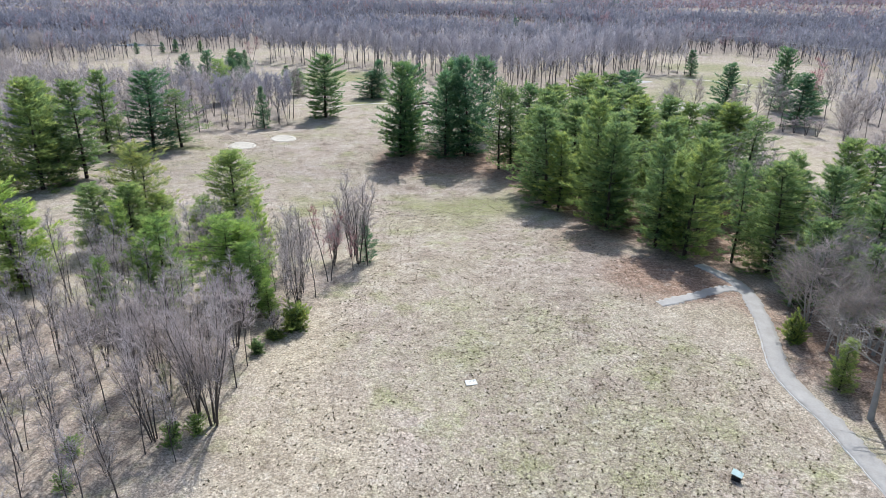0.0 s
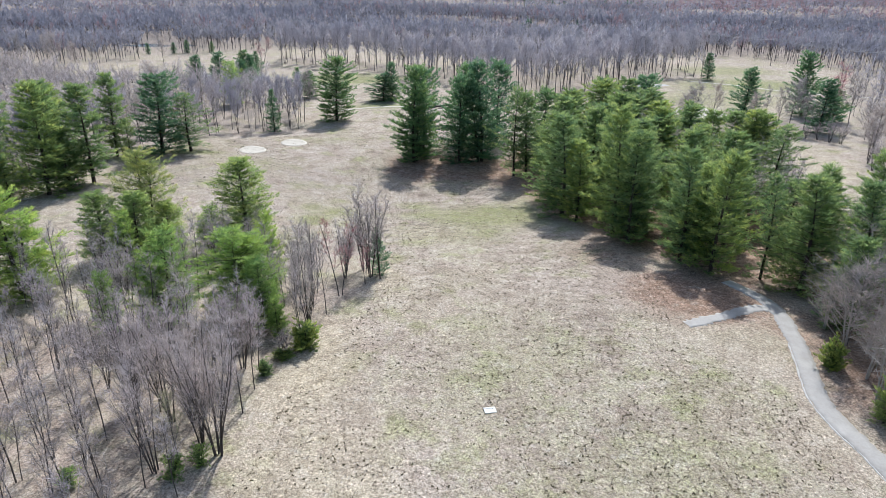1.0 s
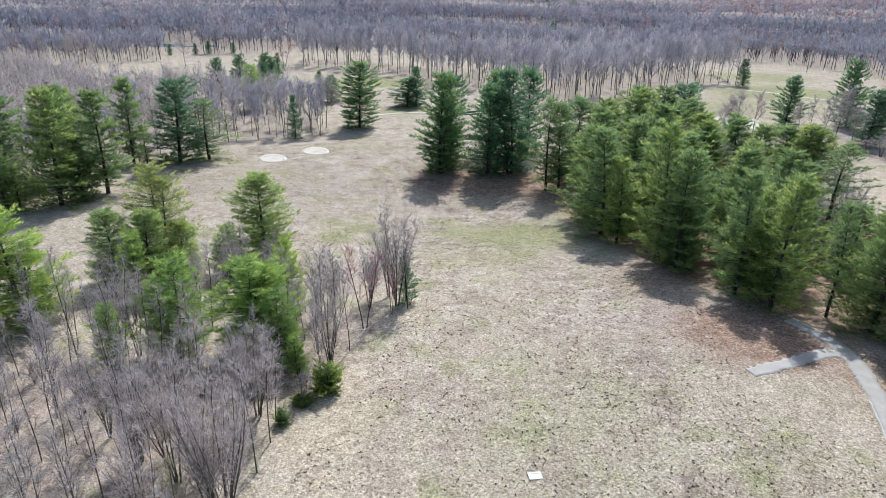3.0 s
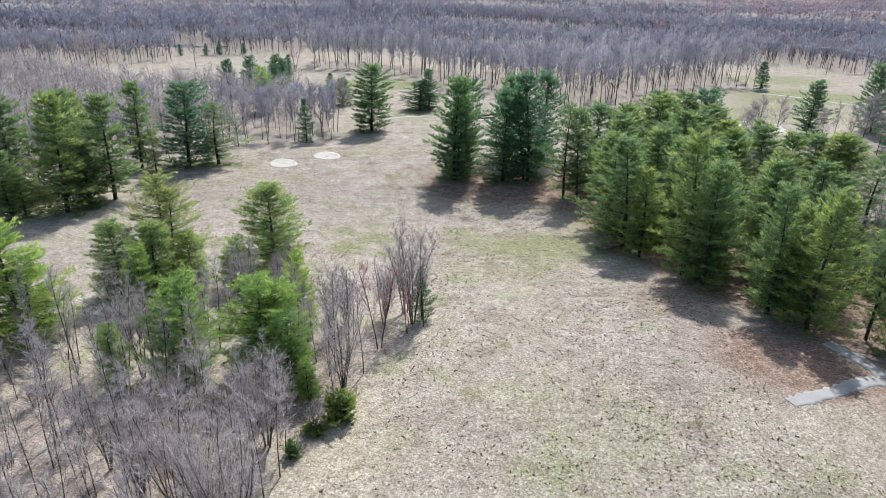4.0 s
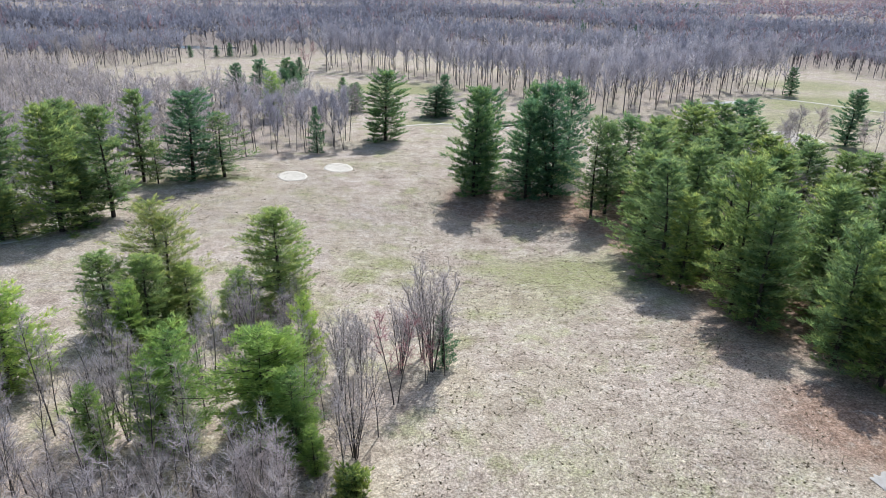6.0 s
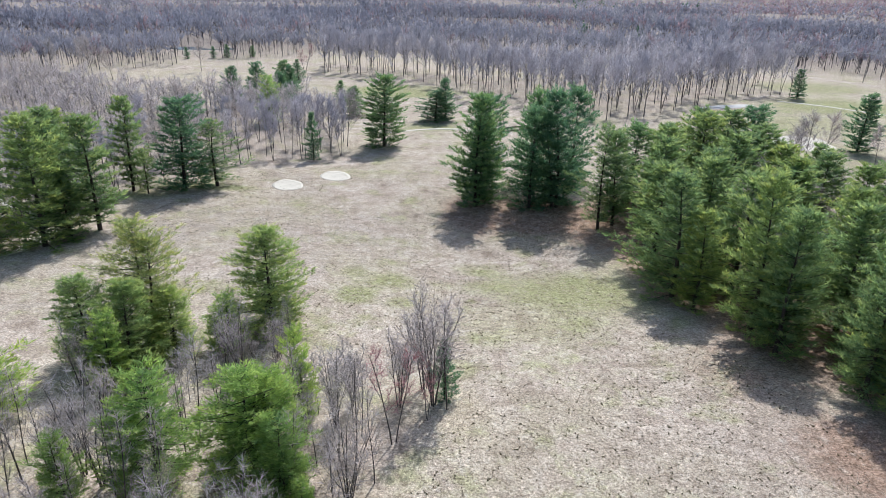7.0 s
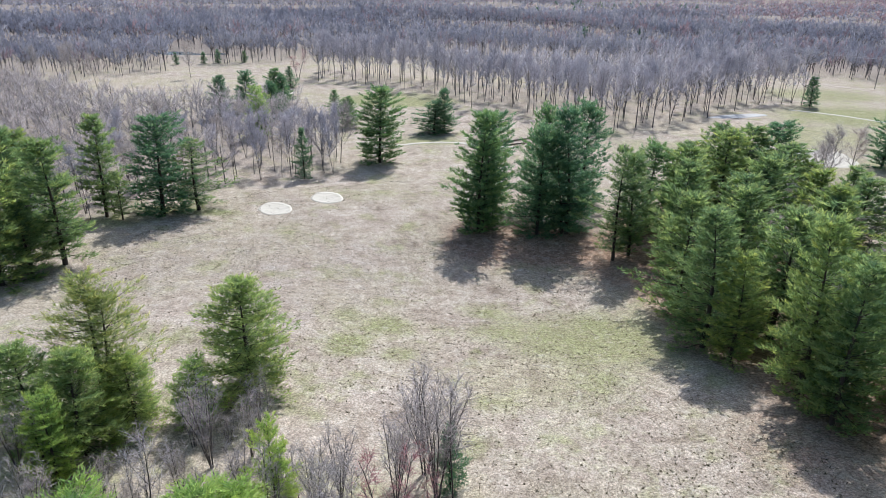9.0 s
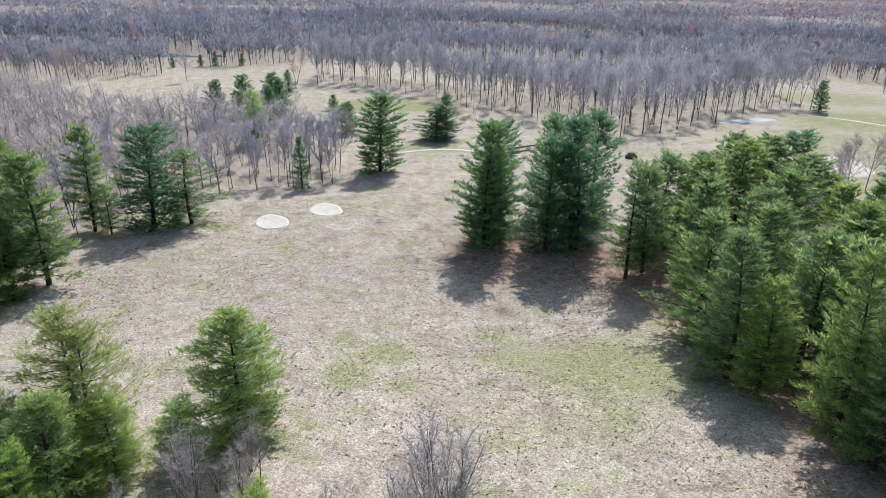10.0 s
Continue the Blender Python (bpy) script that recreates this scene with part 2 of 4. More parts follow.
GROVE = [(15, 118), (20, 110), (26, 97), (34, 88), (46, 80), (52, 72), (70, 66), (85, 90), (70, 120), (62, 150), (55, 190), (35, 182), (16, 165), (10, 150), (14, 136)]
RIGHTWOOD = [(41, 38), (40.5, 54), (39.6, 62), (41, 70), (46, 76), (54, 71), (60, 66), (52, 40)]
MAPLES = [(-90, 334), (-63, 328), (-37, 310), (-16, 278), (-4, 279), (12, 252), (27, 240), (45, 254), (66, 272), (90, 299), (108, 297), (112, 330), (105, 385), (40, 352), (-20, 345), (-70, 372), (-92, 380)]
EASTWOOD = [(83, 127), (97, 160), (108, 178), (116, 192), (126, 214), (146, 240), (154, 274), (172, 300), (215, 310), (190, 240), (150, 180), (115, 130), (92, 108)]
EDGE_X = [-900, -420, -240, -218, -196, -177, -160, -140, -119, -90, -60, 0, 60, 110, 148, 172, 185, 250, 400, 900]
EDGE_Y = [300, 285, 303, 315, 321, 332, 360, 391, 407, 428, 440, 446, 412, 402, 394, 380, 320, 300, 260, 250]

fine_x = np.arange(-115, 120.1, 1.9)
fine_y = np.arange(20, 240.1, 1.9)
grow = np.cumsum(1.8 * 1.11 ** np.arange(70))
grow = grow[grow < 5200]
xs = np.concatenate([fine_x[0] - grow[::-1], fine_x, fine_x[-1] + grow])
ys = np.concatenate([fine_y[0] - grow[::-1], fine_y, fine_y[-1] + grow])
gx, gy = np.meshgrid(xs, ys)
gzz = terrain(gx, gy)
nx, ny = len(xs), len(ys)


def mesh_from(name, verts, faces, materials, smooth_shade=False):
    me = bpy.data.meshes.new(name)
    me.from_pydata(verts if isinstance(verts, list) else verts.tolist(), [], faces if isinstance(faces, list) else faces.tolist())
    for mt in materials if isinstance(materials, (list, tuple)) else [materials]:
        me.materials.append(mt)
    if smooth_shade:
        me.polygons.foreach_set("use_smooth", np.ones(len(me.polygons), bool))
    me.update()
    return me


idx = np.arange(nx * ny).reshape(ny, nx)
quads = np.stack([idx[:-1, :-1], idx[:-1, 1:], idx[1:, 1:], idx[1:, :-1]], -1).reshape(-1, 4)
ground_me = mesh_from("ground", np.stack([gx, gy, gzz], -1).reshape(-1, 3), quads, M_GROUND, True)
fx, fy = gx.ravel(), gy.ravel()
litter = np.zeros(fx.size)
for poly, s in ((THICKET, 0.42), (MIDWOOD, 0.45), (GROVE, 0.9), (RIGHTWOOD, 0.85), (EASTWOOD, 0.6), (MAPLES, 0.35)):
    litter = np.maximum(litter, s * inside(poly, fx, fy))
litter = np.maximum(litter, (0.35 + 0.55 * smooth(400, 560, np.hypot(fx, fy))) * (fy > np.interp(fx, EDGE_X, EDGE_Y)))
# The first three litter spots, shifted towards -y, also paint the pines' shadows darker.
litter = np.maximum(litter, blob(fx, fy, [(-10, 152, 8, 11, 0.95), (3, 152, 10, 11, 0.95), (14, 144, 7, 8, 0.9), (31, 79, 11, 9, 1.0), (22, 95, 8, 9, 0.6), (17, 80, 9, 6, 0.4), (40, 62, 5, 16, 0.7),
                                          (-65, 105, 16, 10, 0.32), (103, 198, 14, 12, 0.7), (40, 210, 12, 10, 0.2), (-40, 135, 22, 24, 0.36), (-62, 135, 14, 22, 0.4)]))
green = blob(fx, fy, [(-26, 113, 3.5, 4, 0.9), (-22, 120, 4.5, 3.5, 0.8), (-28, 122, 3, 3, 0.7), (-19, 112, 3, 2.5, 0.7), (-6, 121, 7, 4, 0.7), (-9, 128, 5, 3, 0.6), (6, 119, 16, 11, 0.76), (0, 108, 13, 9, 0.5), (12, 121, 6, 4, 0.7), (-1, 116, 5, 3, 0.7), (-44, 290, 20, 14, 1.8), (-68, 158, 14, 2.5, 1.0), (-78, 151, 8, 4, 0.7), (8, 62, 22, 22, 0.38),
                      (15, 45, 18, 14, 0.44), (22, 240, 14, 8, 0.6), (-26, 224, 10, 7, 0.8), (95, 270, 12, 5, 0.6), (130, 330, 30, 22, 0.7), (95, 245, 34, 22, 0.75), (120, 280, 32, 24, 0.9), (76, 205, 28, 26, 0.5), (40, 225, 24, 14, 0.45), (-20, 150, 12, 12, 0.3), (0, 95, 14, 9, 0.3)])
straw = blob(fx, fy, [(-15, 62, 6, 14, 0.8), (-12, 44, 9, 14, 0.75), (-10, 85, 5, 6, 0.6), (78, 150, 18, 22, 0.75), (60, 255, 40, 14, 0.6), (-45, 172, 14, 6, 0.4), (-64, 175, 5, 5, 0.6),
                      (-4, 108, 9, 8, 0.5), (110, 240, 40, 30, 0.5), (-150, 320, 60, 30, 0.4), (-30, 300, 20, 10, 0.5)])


def soften(w, times):
    """Spreads a cover's edge over its neighbours on the grid."""
    w = w.reshape(ny, nx)
    for _ in range(times):
        p = np.pad(w, 1, mode="edge")
        w = (p[1:-1, 1:-1] * 2 + p[:-2, 1:-1] + p[2:, 1:-1] + p[1:-1, :-2] + p[1:-1, 2:]) / 6
    return w.ravel()


litter = soften(litter, 6)
needles = soften(np.maximum(np.maximum(inside(GROVE, fx, fy), inside(RIGHTWOOD, fx, fy)) * 1.0, 1.0 * (np.hypot(fx - 5, fy - 150) < 24)) * 1.0, 4)
needles = np.maximum(np.maximum(needles, 0.55 * inside(THICKET, fx, fy)), blob(fx, fy, [(31, 79, 13, 12, 1.0), (22, 96, 11, 12, 1.0), (38, 64, 7, 18, 0.9)]))
col = np.stack([litter, green, straw, needles], -1)
att = ground_me.color_attributes.new("cover", "FLOAT_COLOR", "POINT")
att.data.foreach_set("color", np.clip(col, 0, 1).ravel().astype(np.float32))
ground = tagged(new("ground", ground_me), "dormant tan grass sheet with leaf litter and faint green patches", "ground", kind="structure")


def sheet_from_outline(name, cx, cy, rx, ry, turn, lift, material, wobble, seed, rings=6, n=48):
    """An uneven oval lying on the ground, with a turned-down rim."""
    rnd = random.Random(seed)
    ph = [rnd.uniform(0, 6.28) for _ in range(3)]
    verts, faces = [(cx, cy, gz(cx, cy) + lift)], []
    for r in range(1, rings + 2):
        for k in range(n):
            a = 2 * math.pi * k / n
            f = 1 + wobble * (math.sin(2 * a + ph[0]) + 0.6 * math.sin(3 * a + ph[1]) + 0.4 * math.sin(5 * a + ph[2]))
            s = min(r, rings) / rings + (0.02 if r > rings else 0)
            u, v = rx * f * s * math.cos(a), ry * f * s * math.sin(a)
            px, py = cx + u * math.cos(turn) - v * math.sin(turn), cy + u * math.sin(turn) + v * math.cos(turn)
            verts.append((px, py, gz(px, py) + (lift if r <= rings else -0.08)))
    for k in range(n):
        faces.append((0, 1 + k, 1 + (k + 1) % n))
    for r in range(rings):
        for k in range(n):
            a, b = 1 + r * n + k, 1 + r * n + (k + 1) % n
            faces.append((a, a + n, b + n, b))
    return new(name, mesh_from(name, verts, faces, material, True))


for i, (cx, cy, rx, ry, turn) in enumerate(BUNKERS):
    tagged(sheet_from_outline("sand_bunker", cx, cy, rx, ry, turn, 0.06, M_SAND, 0.06, 11 + i), "pale dry sand bunker sunk in the fairway grass", "bunker", "sand bunkers", "structure")
tagged(sheet_from_outline("mud_flat", 77, 276, 11, 3.2, 0.35, 0.06, M_MUD, 0.08, 21), "pale grey dried mud flat beside the maple grove", "mud flat", kind="structure")
tagged(sheet_from_outline("sand_bunker", 79, 218, 9, 9, 0.3, 0.06, M_SAND, 0.1, 23), "pale sand hollow beyond the pine grove", "bunker", "sand bunkers", "structure")
tagged(sheet_from_outline("sand_bunker", -92.5, 298, 5.5, 5, 0.0, 0.06, M_SAND, 0.1, 24), "distant pale sand bunker by a dark spruce", "bunker", "sand bunkers", "structure")


def strip(name, pts, width, lift, material, steps=10, thick=0.10, uneven=0.0, seed=0):
    """A paved strip along a smooth line, with side faces."""
    rnd = random.Random(seed)
    line = []
    ext = [pts[0]] + pts + [pts[-1]]
    for i in range(1, len(ext) - 2):
        p0, p1, p2, p3 = (np.array(p, float) for p in ext[i - 1:i + 3])
        for k in range(steps):
            u = k / steps
            line.append(0.5 * (2 * p1 + (p2 - p0) * u + (2 * p0 - 5 * p1 + 4 * p2 - p3) * u * u + (3 * p1 - p0 - 3 * p2 + p3) * u ** 3))
    line.append(np.array(pts[-1], float))
    verts, faces = [], []
    cols = 5
    for i, p in enumerate(line):
        d = line[min(i + 1, len(line) - 1)] - line[max(i - 1, 0)]
        nrm = np.array((-d[1], d[0])) / (np.hypot(*d) + 1e-9)
        wl_, wr_ = width / 2 + rnd.uniform(-uneven, uneven), width / 2 + rnd.uniform(-uneven, uneven)
        for c in range(cols):
            s = -wr_ + (wl_ + wr_) * c / (cols - 1)
            q = p + nrm * s
            verts.append((q[0], q[1], gz(q[0], q[1]) + lift + 0.02 * math.sin(math.pi * c / (cols - 1))))
        for s in (-wr_ - 0.02, wl_ + 0.02):
            q = p + nrm * s
            verts.append((q[0], q[1], gz(q[0], q[1]) + lift - thick))
    w = cols + 2
    for i in range(len(line) - 1):
        a, b = i * w, (i + 1) * w
        for c in range(cols - 1):
            faces.append((a + c, a + c + 1, b + c + 1, b + c))
        faces.append((a + cols, a, b, b + cols))
        faces.append((a + cols - 1, a + cols + 1, b + cols + 1, b + cols - 1))
    return new(name, mesh_from(name, verts, faces, material, True))


PATH_LINE = [(36.2, 24), (36.0, 34), (35.8, 41.4), (35.7, 45), (35.6, 48.8), (34.9, 53), (34.9, 57.5), (36.4, 63), (37.4, 66.8), (37.9, 70), (38.7, 74), (38.5, 77.6), (37.2, 81.2), (35.9, 83.6)]
tagged(strip("cart_path", PATH_LINE, 2.0, 0.05, M_ASPHALT, uneven=0.16, seed=3), "worn grey asphalt cart path curving along the trees", "path", kind="structure")
tagged(strip("path_spur", [(37.9, 75.4), (36.3, 75.4), (33.8, 74.2), (31.4, 72.9), (28.6, 71.6), (26.4, 70.8)], 1.7, 0.04, M_ASPHALT, uneven=0.22, seed=4), "short grey asphalt spur ending in the field", "path", kind="structure")
edge_pts = [(x - 1.12, y) for x, y in PATH_LINE[1:9]]
tagged(strip("path_edge", edge_pts, 0.12, 0.06, M_PATH_EDGE, uneven=0.05, seed=5), "pale gritty edge along the asphalt path", "path edge", kind="structure")


# ---- tree meshes ----
def tube(verts, faces, pts, r0, r1, sides=5):
    """Adds a tapered tube along points."""
    pts = [np.asarray(p, float) for p in pts]
    base, n = len(verts), len(pts)
    for i, p in enumerate(pts):
        d = pts[min(i + 1, n - 1)] - pts[max(i - 1, 0)]
        d = d / (np.linalg.norm(d) + 1e-9)
        u = np.cross(d, (0.0, 0.0, 1.0) if abs(d[2]) < 0.9 else (1.0, 0.0, 0.0))
        u = u / (np.linalg.norm(u) + 1e-9)
        v = np.cross(d, u)
        r = r0 + (r1 - r0) * i / (n - 1)
        for k in range(sides):
            a = 2 * math.pi * k / sides
            q = p + r * (math.cos(a) * u + math.sin(a) * v)
            verts.append((q[0], q[1], q[2]))
    for i in range(n - 1):
        for k in range(sides):
            a, b = base + i * sides + k, base + i * sides + (k + 1) % sides
            faces.append((a, b, b + sides, a + sides))
    faces.append(tuple(base + (n - 1) * sides + k for k in range(sides)))


def spike(verts, faces, p, q, r):
    """Adds a slender three-sided twig that runs to a point."""
    d = (q - p) / (np.linalg.norm(q - p) + 1e-9)
    u = np.cross(d, (0.3, 0.2, 0.93))
    u = u / (np.linalg.norm(u) + 1e-9)
    w, base = np.cross(d, u), len(verts)
    for k in range(3):
        e = p + r * (math.cos(2.094 * k) * u + math.sin(2.094 * k) * w)
        verts.append((e[0], e[1], e[2]))
    verts.append((q[0], q[1], q[2]))
    faces.extend([(base, base + 1, base + 3), (base + 1, base + 2, base + 3), (base + 2, base, base + 3)])


def blades(points, dirs, length, width, rng, flat=0.0):
    """Thin pointed leaves from points along dirs, as arrays of vertices and triangles."""
    n = len(points)
    d = dirs / (np.linalg.norm(dirs, axis=1, keepdims=True) + 1e-9)
    side = np.cross(d, rng.normal(size=(n, 3)) + np.array((0, 0, flat)))
    side = side / (np.linalg.norm(side, axis=1, keepdims=True) + 1e-9)
    ln = length * rng.uniform(0.7, 1.25, (n, 1))
    v = np.empty((n, 3, 3))
    v[:, 0] = points - side * width * 0.5
    v[:, 1] = points + side * width * 0.5
    v[:, 2] = points + d * ln
    return v.reshape(-1, 3), np.arange(3 * n).reshape(n, 3)


def rounded(v, f, want, weight, rng):
    """Turns leaves to face out of the crown and gives their soft common normals, one for each corner."""
    t = v[f]
    g = np.cross(t[:, 1] - t[:, 0], t[:, 2] - t[:, 0])
    g = g / (np.linalg.norm(g, axis=1, keepdims=True) + 1e-9)
    w = want / (np.linalg.norm(want, axis=1, keepdims=True) + 1e-9)
    back = (g * w).sum(1) < 0
    f = f.copy()
    f[back] = f[back][:, (0, 2, 1)]
    g[back] *= -1
    n = w * weight + g * (1 - weight)
    n = n / (np.linalg.norm(n, axis=1, keepdims=True) + 1e-9)
    return f, np.repeat(n, 3, 0)


def pine_meshes(name, seed, H=16.0, R=4.0, clear=0.04, spacing=0.78, per=6, clumps=8, tufts=4, nblades=6, blade=0.42, bw=0.084, blunt=1.0, material=None, stems=1, lift=0.45, ragged=0.32, bare=0.10):
    """A white pine: a blunt, uneven crown of boughs that end in flat, upturned plumes of needle tufts, with gaps that let the trunk show."""
    rng, rnd = np.random.default_rng(seed), random.Random(seed)
    tv, tf, bv, bf, cen, out, age_lit = [], [], [], [], [], [], []
    zup = np.array((0.0, 0.0, 1.0))
    small = min(1.0, H / 9)
    for s in range(stems):
        lean = np.array((rnd.uniform(-0.03, 0.03), rnd.uniform(-0.03, 0.03), 0)) * H
        turn = rnd.uniform(0, 6.28)
        off = np.zeros(3) if s == 0 else np.array((math.cos(turn), math.sin(turn), 0)) * rnd.uniform(0.3, 0.5) * R
        hs = H * (1 if s == 0 else rnd.uniform(0.72, 0.92))

        def at(z):
            u = z / hs
            return off * (0.35 + 0.65 * u if s else 1) + lean * u * u + np.array((0.12 * math.sin(3 * u + seed), 0.12 * math.cos(4 * u + seed), z))
        tube(tv, tf, [at(hs * k / 10 - (0.3 if k == 0 else 0)) for k in range(10)], 0.0125 * hs + 0.03, 0.02, 6)
        z = clear * hs
        while z < hs * 0.985:
            u = (z - clear * hs) / (hs * (1 - clear))
            prof = (1 - u ** 1.7) ** (0.8 / blunt) * min(1.0, 0.70 + 1.2 * u) * 0.84 + 0.03
            prof *= 1 - ragged * rnd.random() ** 1.5
            nb = per if u < 0.75 else max(3, per - 1)
            a0 = rnd.uniform(0, 6.28)
            for k in range(nb):
                a = a0 + 6.283 * k / nb + rnd.uniform(-0.5, 0.5)
                if rnd.random() < bare * (1.6 - u):
                    continue
                lobes = 1 + 0.20 * math.sin(2 * a + 5.0 * u + seed) + 0.16 * math.sin(3 * a - 9.0 * u + 2 * seed)
                L = max(0.3 * small, R * prof * lobes * rnd.uniform(1 - ragged, 1 + 0.55 * ragged))
                up = -0.12 + 0.3 * u + 0.75 * u * u - 0.12 * (u < 0.12) + rnd.uniform(-0.16, 0.16)
                o = np.array((math.cos(a), math.sin(a), 0.0))
                side = np.array((-math.sin(a), math.cos(a), 0.0))
                p0 = at(z + rnd.uniform(-0.35, 0.35) * spacing)

                def on(q):
                    return p0 + o * L * q + zup * L * (up * q + 0.26 * q * q)
                tube(bv, bf, [on(0.0), on(0.55), on(0.97)], 0.014 + 0.012 * L, 0.008, 3)
                nc = max(2, int(clumps * (0.35 + 0.75 * L / R) + rnd.random()))
                for m_ in range(nc):
                    q = 1.0 if m_ == 0 else 0.16 + 0.84 * ((m_ - 0.5 * rnd.random()) / nc) ** 0.75
                    sg = 0.0 if m_ == 0 else (1 if m_ % 2 else -1)
                    d = o * 0.8 + side * (0.8 * sg + rnd.uniform(-0.25, 0.25)) + zup * (0.12 + 0.55 * u + rnd.uniform(-0.12, 0.22))
                    d = d / np.linalg.norm(d)
                    ll = (0.30 * L * min(1.15 - q, 0.5 + q) + 0.50 * small) * rnd.uniform(0.7, 1.3)
                    b0 = on(q * 0.97)
                    # Random shift per plume paints it sunlit or shaded.
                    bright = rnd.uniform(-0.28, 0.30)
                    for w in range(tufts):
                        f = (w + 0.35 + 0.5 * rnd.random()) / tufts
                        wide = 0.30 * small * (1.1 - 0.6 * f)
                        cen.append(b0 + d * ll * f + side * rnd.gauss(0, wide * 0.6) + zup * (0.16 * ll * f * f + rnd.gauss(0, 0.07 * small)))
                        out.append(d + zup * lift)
                        age_lit.append(min(1.0, max(0.0, 0.12 + 0.42 * q + 0.34 * f + bright)))
            # Tufts round the trunk take the dark, painted-shade end of the tone.
            for k in range(max(2, int(9 - 6 * u))):
                a = rnd.uniform(0, 6.28)
                o = np.array((math.cos(a), math.sin(a), rnd.uniform(0.0, 0.7)))
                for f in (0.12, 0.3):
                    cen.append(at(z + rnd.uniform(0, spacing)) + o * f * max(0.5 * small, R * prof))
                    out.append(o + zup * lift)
                    age_lit.append(0.1 + 0.3 * f)
            z += spacing * rnd.uniform(0.75, 1.25) * (1.0 if u < 0.8 else 0.8)
    cen, out = np.array(cen), np.array(out)
    n = len(cen) * nblades
    pts = np.repeat(cen, nblades, 0) + rng.normal(0, 0.09 * small, (n, 3)) * (1, 1, 0.6)
    dirs = np.repeat(out, nblades, 0) + rng.normal(0, 0.55, (n, 3)) * (1, 1, 0.7)
    v, f = blades(pts, dirs, blade, bw, rng, 1.2)
    want = np.concatenate([pts[:, :2] / R * 1.1, np.full((n, 1), 0.5)], 1) + rng.normal(0, 0.3, (n, 3))
    f, nrm = rounded(v, f, want, 0.5, rng)
    trunk = mesh_from(name + "_trunk", tv, tf, M_BARK_PINE, True)
    nb_ = len(bv)
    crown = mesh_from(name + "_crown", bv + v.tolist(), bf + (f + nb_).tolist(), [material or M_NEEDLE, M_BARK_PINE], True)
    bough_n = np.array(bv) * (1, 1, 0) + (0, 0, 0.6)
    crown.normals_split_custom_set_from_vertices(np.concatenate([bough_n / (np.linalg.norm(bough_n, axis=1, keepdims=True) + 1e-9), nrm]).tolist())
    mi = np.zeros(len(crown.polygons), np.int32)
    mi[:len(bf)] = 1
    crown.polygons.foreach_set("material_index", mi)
    tip_w = np.concatenate([np.zeros(nb_), np.repeat(np.array(age_lit), nblades * 3) * np.tile((0.8, 0.8, 1.0), n)])
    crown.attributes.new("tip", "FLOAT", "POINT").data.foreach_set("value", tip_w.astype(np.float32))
    return trunk, crown


def bare_meshes(name, seed, H=12.0, R=3.0, stems=1, fork=0.3, limbs=15, subs=6, twigs=6, up=1.0, tw=0.028, material=None, bark=None, thick=0.0058, limb_bark=None):
    """A leafless tree: stems, limbs, branchlets and fine twigs."""
    rng, rnd = np.random.default_rng(seed), random.Random(seed)
    tv, tf, bv, bf, P, D = [], [], [], [], [], []
    for s in range(stems):
        hs = H * (1 if s == 0 else rnd.uniform(0.7, 1.0))
        az = rnd.uniform(0, 6.28)
        spread = (0.05 if stems == 1 else rnd.uniform(0.10, 0.30)) * hs
        o = np.array((math.cos(az), math.sin(az), 0))
        start = o * (0 if stems == 1 else rnd.uniform(0.05, 0.35))

        def at(u):
            return start + o * spread * u ** 1.2 + np.array((0.2 * math.sin(5 * u + s + seed) * u, 0.2 * math.cos(4 * u + s) * u, hs * u))
        tube(tv, tf, [at(k / 7) - np.array((0, 0, 0.3 if k == 0 else 0)) for k in range(8)], thick * hs + 0.02, 0.02, 6)
        for k in range(limbs):
            u = fork + (0.97 - fork) * (k + rnd.random()) / limbs
            a = rnd.uniform(0, 6.28)
            L = R * (1.15 - 0.75 * (u - fork) / (1 - fork)) * rnd.uniform(0.6, 1.15)
            d = np.array((math.cos(a), math.sin(a), up * rnd.uniform(0.8, 1.5)))
            d = d / np.linalg.norm(d)
            p0 = at(u)
            bend = np.array((rnd.uniform(-.2, .2), rnd.uniform(-.2, .2), 0.35 * up))
            limb = [p0 + d * L * q + bend * L * q * q for q in (0, 0.35, 0.7, 1.0)]
            tube(bv, bf, limb, 0.4 * thick * hs * (1.2 - u) + 0.012, 0.008, 3)
            for j in range(subs):
                q = rnd.uniform(0.2, 1.0)
                b0 = p0 + d * L * q + bend * L * q * q
                e = d * 0.9 + np.array((rnd.gauss(0, 0.6), rnd.gauss(0, 0.6), rnd.gauss(0.25 * up, 0.35)))
                e = e / np.linalg.norm(e)
                l2 = L * rnd.uniform(0.25, 0.5)
                spike(bv, bf, b0, b0 + e * l2, 0.018)
                for t in range(twigs):
                    P.append(b0 + e * l2 * rnd.uniform(0.15, 1.0))
                    D.append(e + np.array((rnd.gauss(0, 0.75), rnd.gauss(0, 0.75), rnd.gauss(0.1 * up, 0.5))))
    v, f = blades(np.array(P), np.array(D), 0.36 * R + 0.15, tw, rng)
    trunk = mesh_from(name + "_trunk", tv, tf, bark or M_BARK_GREY, True)
    crown = mesh_from(name + "_crown", bv + v.tolist(), bf + (f + len(bv)).tolist(), [material or M_TWIG, limb_bark or M_BARK_LIMB])
    mi = np.zeros(len(crown.polygons), np.int32)
    mi[:len(bf)] = 1
    crown.polygons.foreach_set("material_index", mi)
    return trunk, crown


